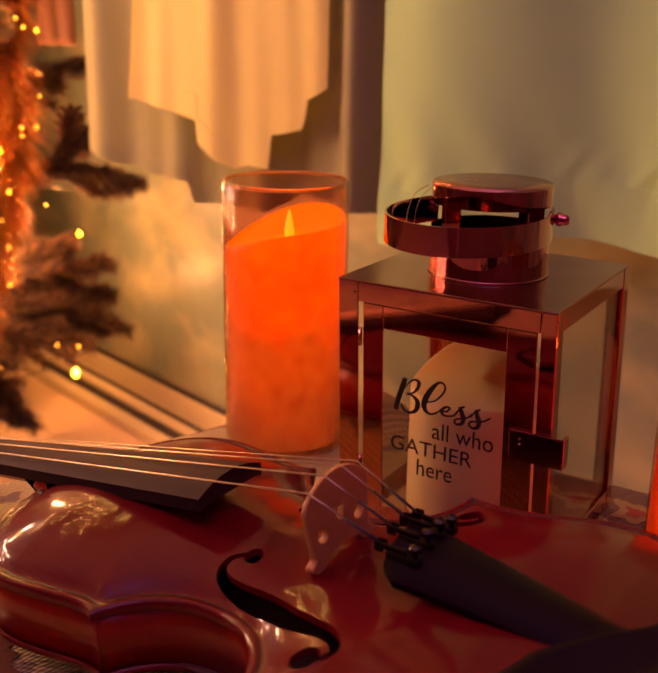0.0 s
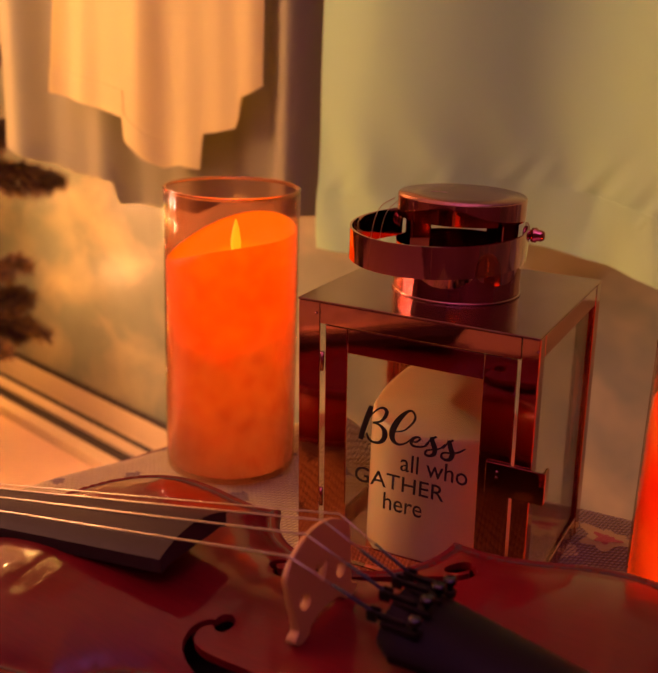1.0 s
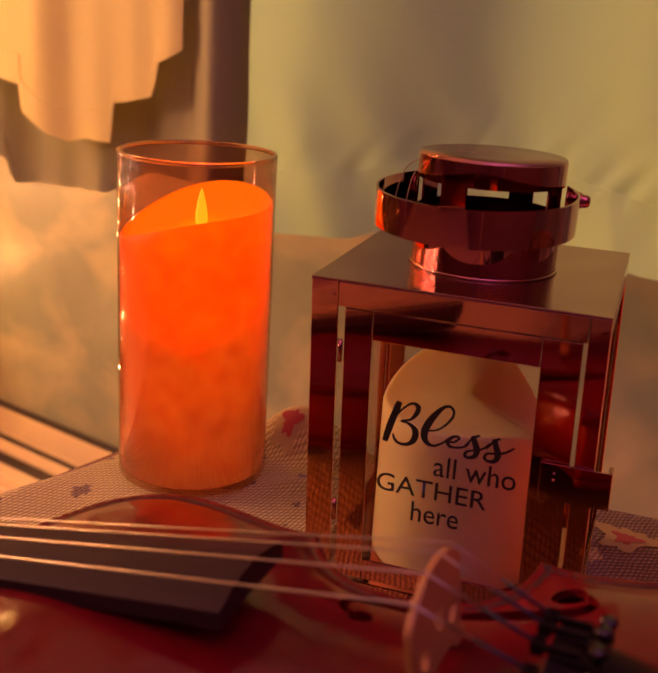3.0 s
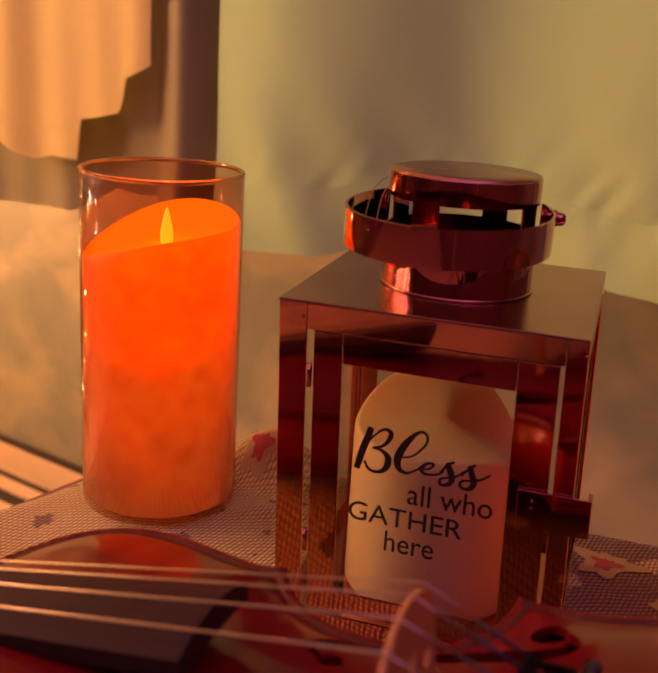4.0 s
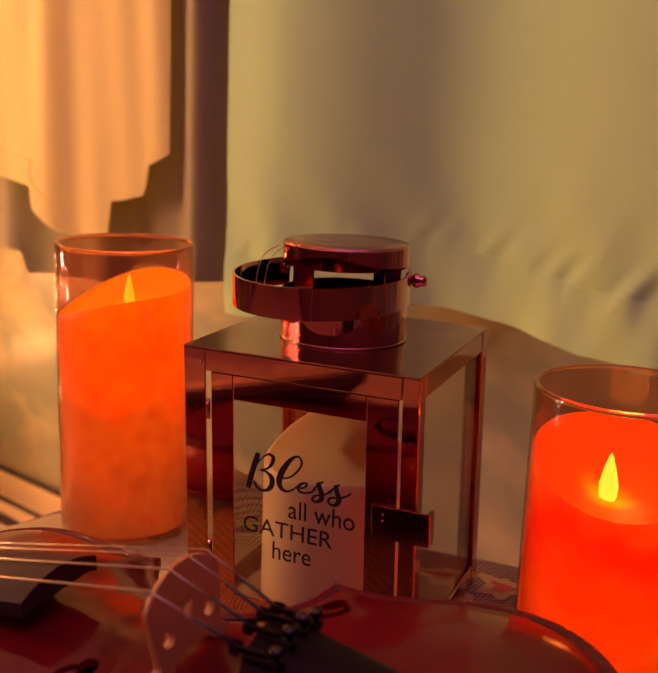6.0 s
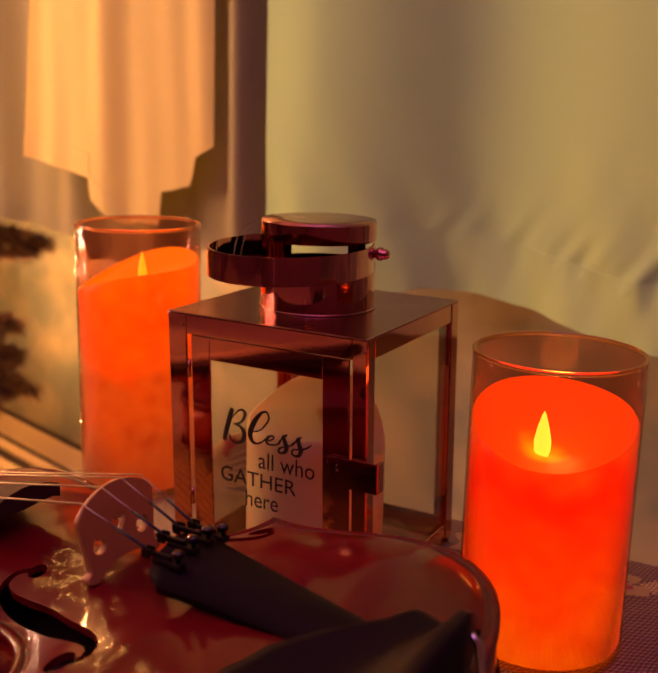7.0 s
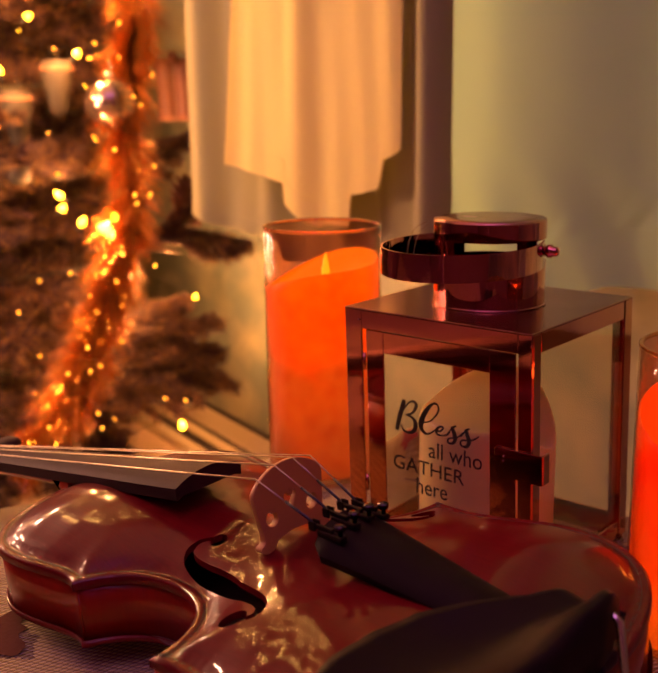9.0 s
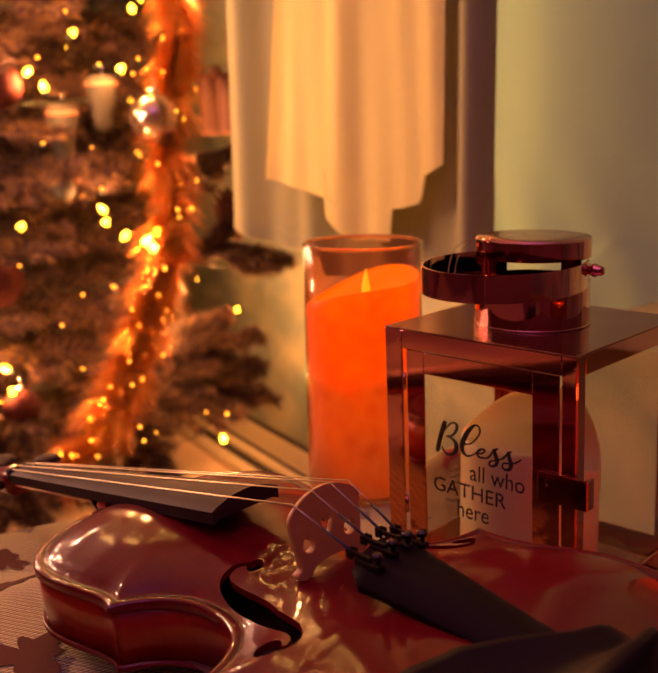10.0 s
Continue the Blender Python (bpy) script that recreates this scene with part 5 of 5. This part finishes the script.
def branch(z, angle, reach, needles, stems):
    d = np.array([math.cos(angle), math.sin(angle), 0.0])
    seen = math.cos(angle + 0.7) > -0.35 and z < 0.75
    base = np.array([0, 0, z + 0.10])
    pts = [base + d * reach * f + np.array([0, 0, -0.10 * f + 0.06 * f * f]) for f in (0, 0.25, 0.5, 0.75, 1.0)]
    stems.append(pts)
    across = np.array([-d[1], d[0], 0.0])
    for a, b in zip(pts[1:], pts[2:]):
        twig_needles(a, b, 0.032, 170 if seen else 80, needles)
    for f in ((0.42, 0.52, 0.60, 0.68, 0.76, 0.84, 0.91) if seen else (0.45, 0.7, 0.88)):
        for s in (-1, 1):
            root = pts[0] + (pts[-1] - pts[0]) * f
            end = root + (d * 0.7 + across * s * (0.7 + 0.4 * rng.random()) + np.array([0, 0, rng.normal() * 0.25])) * (0.16 * (1.22 - f)) * (0.8 + 0.5 * rng.random())
            stems.append([root, end])
            twig_needles(root, end, 0.029, 130 if seen else 70, needles)


needles, stems = [], []
for n, z in enumerate(np.arange(-0.34, 1.82, 0.084)):
    count = max(5, int(22 * tree_radius(z) / 0.64))
    for k in range(count):
        a = 2 * math.pi * (k + 0.5 * (n % 2) + 0.25 * rng.random()) / count
        reach = tree_radius(z) * (0.86 + 0.22 * rng.random())
        wx, wy = TREE_X + reach * math.cos(a), TREE_Y + reach * math.sin(a)
        room = wall_y(wx) - 0.05 - wy
        if room < 0:
            reach *= 0.62
        elif 0.05 < a < 0.8:
            reach *= 0.84
        branch(z + rng.uniform(-0.075, 0.075), a, reach, needles, stems)
# long boughs that stick out past the rest, before the wall
def bough(root, tip, twigs):
    a, b = np.array(root) - (TREE_X, TREE_Y, 0), np.array(tip) - (TREE_X, TREE_Y, 0)
    d = (b - a) / np.linalg.norm(b - a)
    side, up = np.cross(d, (0, 0, 1.0)), np.array([0, 0, 1.0])
    pts = [a + (b - a) * f + up * 0.012 * math.sin(math.pi * f) for f in (0, 0.33, 0.66, 1.0)]
    stems.append(pts)
    for p, q in zip(pts, pts[1:]):
        twig_needles(p, q, 0.034, 420, needles)
    for k in range(twigs):
        f = 0.05 + 0.8 * k / twigs
        r0 = a + (b - a) * f
        way = d * 0.8 + side * rng.uniform(-0.9, 0.9) + up * rng.uniform(-0.7, 0.7)
        e = r0 + way * 0.075 * (1.15 - f)
        stems.append([r0, e])
        twig_needles(r0, e, 0.030, 260, needles)


for root, tip, twigs in (((-0.98, 0.64, 0.05), (-0.865, 0.80, 0.030), 9), ((-0.97, 0.66, 0.03), (-0.954, 0.78, 0.105), 6), ((-1.02, 0.62, -0.13), (-0.945, 0.80, -0.124), 12),
                         ((-1.02, 0.60, -0.17), (-0.903, 0.79, -0.234), 14), ((-1.03, 0.64, -0.12), (-0.995, 0.76, -0.082), 6), ((-1.00, 0.57, -0.20), (-0.905, 0.70, -0.238), 11),
                         ((-1.02, 0.66, 0.17), (-0.992, 0.80, 0.215), 8), ((-1.00, 0.66, -0.19), (-0.93, 0.78, -0.175), 10), ((-1.05, 0.45, -0.20), (-0.84, 0.36, -0.29), 16), ((-1.06, 0.34, -0.18), (-0.86, 0.18, -0.27), 16),
                         ((-1.05, 0.52, -0.22), (-0.83, 0.50, -0.30), 16), ((-1.02, 0.30, -0.23), (-0.82, 0.25, -0.31), 14), ((-1.10, 0.24, -0.20), (-0.90, 0.06, -0.28), 14)):
    bough(root, tip, twigs)
tri = np.concatenate(needles)
# needles round the point lamps are left out so their light gets through
free = np.ones(len(tri), bool)
for spot in STRING_SPOTS:
    free &= np.linalg.norm(tri.mean(1) + (TREE_X, TREE_Y, 0) - spot, axis=1) > 0.036
tri = tri[free]
me = bpy.data.meshes.new("crown")
me.from_pydata(tri.reshape(-1, 3).tolist(), [], np.arange(len(tri) * 3).reshape(-1, 3).tolist())
me.materials.append(NEEDLE)
part("crown", me, NEEDLE, tree, "dense dark needles, some painted gold as if lit")["kind"] = "stuff"
bm = bmesh.new()
for pts in stems:
    tube_bm([tuple(p) for p in pts], 0.0022, 5, bm, [1 - 0.6 * k / (len(pts) - 1) for k in range(len(pts))])
part("bough_wood", bm, BARK, tree)["kind"] = "stuff"

# tinsel rope, looped down the tree
GARLAND = [(-1.041, 0.700, 0.53), (-1.026, 0.705, 0.416), (-0.987, 0.650, 0.334), (-0.966, 0.610, 0.25), (-0.942, 0.605, 0.137), (-0.927, 0.568, 0.057), (-0.918, 0.530, -0.009), (-0.913, 0.497, -0.073), (-0.910, 0.460, -0.137), (-0.918, 0.415, -0.206), (-0.95, 0.36, -0.27)]
garland = thing("tinsel_garland", "shiny copper tinsel garland draped down the tree", "garland")
strips = []
for a, b in zip(GARLAND, GARLAND[1:]):
    a, b = np.array(a), np.array(b)
    for length, count in ((0.085, 700), (0.055, 900)):
        twig_needles(a, b, length, count, strips)
tri = np.concatenate(strips)
tri[:, 0] += (tri[:, 0] - tri[:, 1]) * 0.25
me = bpy.data.meshes.new("tinsel")
me.from_pydata(tri.reshape(-1, 3).tolist(), [], np.arange(len(tri) * 3).reshape(-1, 3).tolist())
me.materials.append(TINSEL)
part("tinsel", me, TINSEL, garland)["kind"] = "stuff"
part("cord", tube_bm(GARLAND, 0.0015, 6), WIRE, garland)

# light bulbs
bulb_bm = lathe_bm([(0, -0.0045), (0.0030, -0.003), (0.0042, 0.0), (0.0034, 0.004), (0.0012, 0.0075), (0, 0.008)], 7)
bulb_me = mesh_of(bulb_bm, BULB, True, "bulb")
small_me = mesh_of(lathe_bm([(0, -0.002), (0.0011, -0.001), (0.0015, 0.0), (0.0010, 0.002), (0, 0.003)], 8), BULB_SMALL, True, "small_bulb")
holder_me = mesh_of(lathe_bm([(0, -0.010), (0.0020, -0.010), (0.0026, -0.004), (0.0020, -0.002), (0, -0.002)], 8), WIRE, True, "holder")
lights = thing("string_lights", "string of small warm white bulbs wound round the tree", "string lights")
BULBS_A = [(-1.018, 0.600, 0.457), (-1.042, 0.498, 0.416), (-1.078, 0.433, 0.357), (-1.055, 0.448, 0.332), (-1.003, 0.558, 0.359), (-0.978, 0.489, 0.140), (-0.975, 0.489, 0.119), (-0.959, 0.513, 0.096), (-0.942, 0.570, 0.099), (-0.940, 0.555, 0.075), (-1.053, 0.383, 0.118), (-0.989, 0.404, -0.037), (-1.044, 0.332, -0.101), (-1.029, 0.331, -0.137)]
BULBS_B = [(-0.931, 0.432, -0.173), (-0.860, 0.618, -0.255), (-0.896, 0.479, -0.229), (-0.923, 0.543, -0.006), (-1.043, 0.722, 0.467), (-1.047, 0.432, 0.246), (-1.046, 0.372, 0.058), (-0.874, 0.595, -0.203), (-0.870, 0.638, -0.216), (-1.032, 0.311, -0.208), (-1.016, 0.526, 0.368), (-0.984, 0.492, 0.173)]
BIG = {0, 1, 2, 3, 4, 5, 6, 7, 8, 9, 10, 12, 13, 14, 15}
spots = BULBS_A + BULBS_B
extra = []
for k in range(110):
    z = -0.30 + 1.9 * (k + rng.random()) / 110
    a = math.radians(-35 + 137.5 * k)
    if -70 < (math.degrees(a) + 180) % 360 - 180 < 35 and z < 0.5:
        continue
    r = tree_radius(z) * 0.93
    extra.append((TREE_X + r * math.cos(a), min(TREE_Y + r * math.sin(a), wall_y(TREE_X) - 0.06), z))
for k in range(34):
    z = rng.uniform(-0.30, 0.5)
    a = math.radians(rng.uniform(-75, 20))
    r = tree_radius(z) * rng.uniform(0.84, 0.98)
    part("bulb", small_me, None, lights).matrix_local = pose(TREE_X + r * math.cos(a), TREE_Y + r * math.sin(a), z, rng.uniform(-60, 60), 0, 0)
for n, p in enumerate(spots + extra):
    b = part("bulb", bulb_me if n in BIG or n >= len(spots) else small_me, None, lights)
    b.matrix_local = pose(*p, rng.uniform(-60, 60), rng.uniform(-60, 60), 0) @ Matrix.Scale(1.45 if n in BIG else 1.0, 4)
    h = part("bulb_holder", holder_me, None, b)
# small glowing bulbs strewn in to paint the tinsel's sparkle
for a, b in zip(GARLAND[1:], GARLAND[2:]):
    for k in range(6):
        f = rng.random()
        p = [a[q] + (b[q] - a[q]) * f + rng.normal() * 0.026 for q in range(3)]
        part("bulb", small_me, None, lights).matrix_local = pose(p[0] + 0.012, p[1] - 0.018, p[2])
globe_me = mesh_of(lathe_bm([(0, -0.011), (0.0066, -0.0088), (0.0104, -0.0036), (0.0104, 0.0036), (0.0066, 0.0088), (0, 0.011)], 10), GLOBE, True, "globe")
# bulbs added above the view, for golden streaks in the varnish
for k in range(46):
    z = 0.55 + 0.85 * (k + rng.random()) / 46
    a = math.radians(-120 + (k * 61.8) % 160)
    r = tree_radius(z) * 1.0
    part("bulb", globe_me, None, lights, "unseen bulb added for golden reflections").location = (TREE_X + r * math.cos(a), TREE_Y + r * math.sin(a), z)
spiral = []
for k in range(240):
    z = -0.30 + 1.4 * k / 239
    a = k * 0.24
    r = tree_radius(z) * (0.86 + 0.04 * math.sin(k * 1.7))
    spiral.append((TREE_X + r * math.cos(a), min(TREE_Y + r * math.sin(a), wall_y(TREE_X + r * math.cos(a)) - 0.02), z))
part("wire", tube_bm(spiral, 0.0011, 5), WIRE, lights)


# ornaments
def bauble(at, radius, mat, label, ribbed=False):
    t = thing("bauble", label, "ornament", pose(*at), group="ornaments on the tree")
    prof = [(radius * math.sin(math.pi * k / 16), -radius * math.cos(math.pi * k / 16)) for k in range(17)]
    bm = lathe_bm([(max(0, r), z) for r, z in prof], 32)
    if ribbed:
        for v in bm.verts:
            a = math.atan2(v.co.y, v.co.x)
            f = 1 + 0.05 * math.cos(9 * a + v.co.z * 40)
            v.co.x, v.co.y = v.co.x * f, v.co.y * f
    part("ball", bm, mat, t)
    part("cap", lathe_bm([(0, radius), (radius * 0.22, radius * 0.97), (radius * 0.22, radius * 1.16), (0, radius * 1.18)], 16), NICKEL, t)
    part("hook", tube_bm([(0, 0, radius * 1.15), (0, 0.004, radius * 1.4), (0, 0, radius * 1.6)], 0.0008, 6), NICKEL, t)


bauble((-0.975, 0.600, 0.282), 0.042, SILVER_BAUBLE, "silver glass bauble hanging on the tree")
bauble((-1.085, 0.345, 0.037), 0.050, RED_BAUBLE, "ribbed red bauble hanging on the tree", True)
bauble((-1.030, 0.345, -0.165), 0.030, RED_BAUBLE, "matt red bauble hanging low on the tree")
bauble((-0.945, 0.405, -0.205), 0.026, RED_BAUBLE, "small red bauble deep among the needles")
bauble((-1.015, 0.445, 0.175), 0.018, CREAM, "small cream bauble hanging on the tree")
bauble((-1.107, 0.400, 0.337), 0.036, RED_BAUBLE, "dull red bauble high on the tree")


def bell_ornament(at, label):
    t = thing("bell_ornament", label, "ornament", pose(*at), group="ornaments on the tree")
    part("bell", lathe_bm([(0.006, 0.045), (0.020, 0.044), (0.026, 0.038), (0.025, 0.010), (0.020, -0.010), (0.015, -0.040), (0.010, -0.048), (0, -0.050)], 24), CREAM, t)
    part("band", lathe_bm([(0.0262, 0.026), (0.0272, 0.027), (0.0272, 0.033), (0.0262, 0.034)], 24), SALMON, t)
    part("hook", tube_bm([(0, 0, 0.044), (0, 0.003, 0.055), (0, 0, 0.064)], 0.0008, 6), NICKEL, t)


bell_ornament((-1.085, 0.577, 0.310), "cream tapered ornament hanging on the tree")
bell_ornament((-1.115, 0.515, 0.262), "cream tapered ornament with a salmon band")


def pine_cone(at, tilt):
    t = thing("pine_cone", "brown pine cone with open scales among the branches", "pine cone", pose(*at, tilt, 10, 30), group="ornaments on the tree")
    part("core", lathe_bm([(0, -0.03), (0.010, -0.022), (0.013, 0), (0.008, 0.022), (0, 0.03)], 12), PINE_CONE, t)
    sc = mesh_of(box_bm(0, 0.014, -0.005, 0.005, -0.0008, 0.0008, 0.0005), PINE_CONE, False, "scale")
    for k in range(40):
        z = -0.026 + 0.052 * k / 39
        r = 0.012 * math.sqrt(max(0.05, 1 - (z / 0.03) ** 2))
        o = part("scale", sc, None, t)
        o.matrix_local = pose(0, 0, z, 0, 0, k * 137.5) @ pose(r, 0, 0, 0, -25, 0)


pine_cone((-0.975, 0.770, 0.090), 20)
pine_cone((-0.962, 0.735, 0.125), -35)

bow = thing("ribbon_bow", "salmon ribbon bow with hanging tails on the tree", "bow", pose(-1.045, 0.800, 0.36, 0, 0, 35))
for s in (-1, 1):
    loop = [(s * 0.034 * math.sin(math.pi * k / 12), 0.012 * math.sin(2 * math.pi * k / 12), 0.012 * (1 - math.cos(math.pi * k / 12)) - 0.012) for k in range(13)]
    part("loop", thicken(grid_bm(13, 2, lambda i, j: (loop[i][0], loop[i][1] + 0.03 * (j - 0.5), loop[i][2])), 0.001), SALMON, bow)
    part("tail", thicken(grid_bm(8, 2, lambda i, j: (s * 0.0165 + 0.032 * (j - 0.5), -0.004 * math.sin(i * 0.9), -0.016 * i)), 0.001), SALMON, bow)
part("knot", lathe_bm([(0, -0.010), (0.009, -0.008), (0.011, 0), (0.009, 0.008), (0, 0.010)], 14), SALMON, bow)

# ---- added lamps, unseen from the camera ----
added_lamp = thing("added_lamp", "added unseen lamp stand carrying the warm key lights", "lamp", pose(-1.00, -0.25, 0))
part("base", lathe_bm([(0, FLOOR), (0.13, FLOOR), (0.13, FLOOR + 0.012), (0.02, FLOOR + 0.024), (0, FLOOR + 0.024)], 32), NICKEL, added_lamp)
part("pole", tube_bm([(0, 0, FLOOR + 0.02), (0, 0, 1.04)], 0.008, 12), NICKEL, added_lamp)
for x, y, z in KEY_SPOTS:
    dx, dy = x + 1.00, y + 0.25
    part("arm", tube_bm([(0, 0, z - 0.02), (dx * 0.5, dy * 0.5, z - 0.07), (dx, dy, z - 0.055), (dx, dy, z - 0.035)], 0.004, 8), NICKEL, added_lamp)
    part("socket", lathe_bm([(0, z - 0.040), (0.012, z - 0.040), (0.014, z - 0.022), (0, z - 0.022)], 14, centre=(dx, dy)), NICKEL, added_lamp)
fill_uplighter = thing("added_lamp", "added unseen uplighter with a round bowl, for violet fill", "lamp", pose(0.75, -1.25, 0))
part("bowl", lathe_bm([(0, 0.88), (0.10, 0.885), (0.17, 0.92), (0.20, 0.975), (0.196, 0.975), (0.165, 0.925), (0.10, 0.893), (0, 0.888)], 40), CREAM, fill_uplighter)
part("pole", tube_bm([(0, 0, FLOOR + 0.02), (0, 0, 0.885)], 0.012, 14), NICKEL, fill_uplighter)
part("base", lathe_bm([(0, FLOOR), (0.14, FLOOR), (0.14, FLOOR + 0.014), (0.03, FLOOR + 0.026), (0, FLOOR + 0.026)], 32), NICKEL, fill_uplighter)
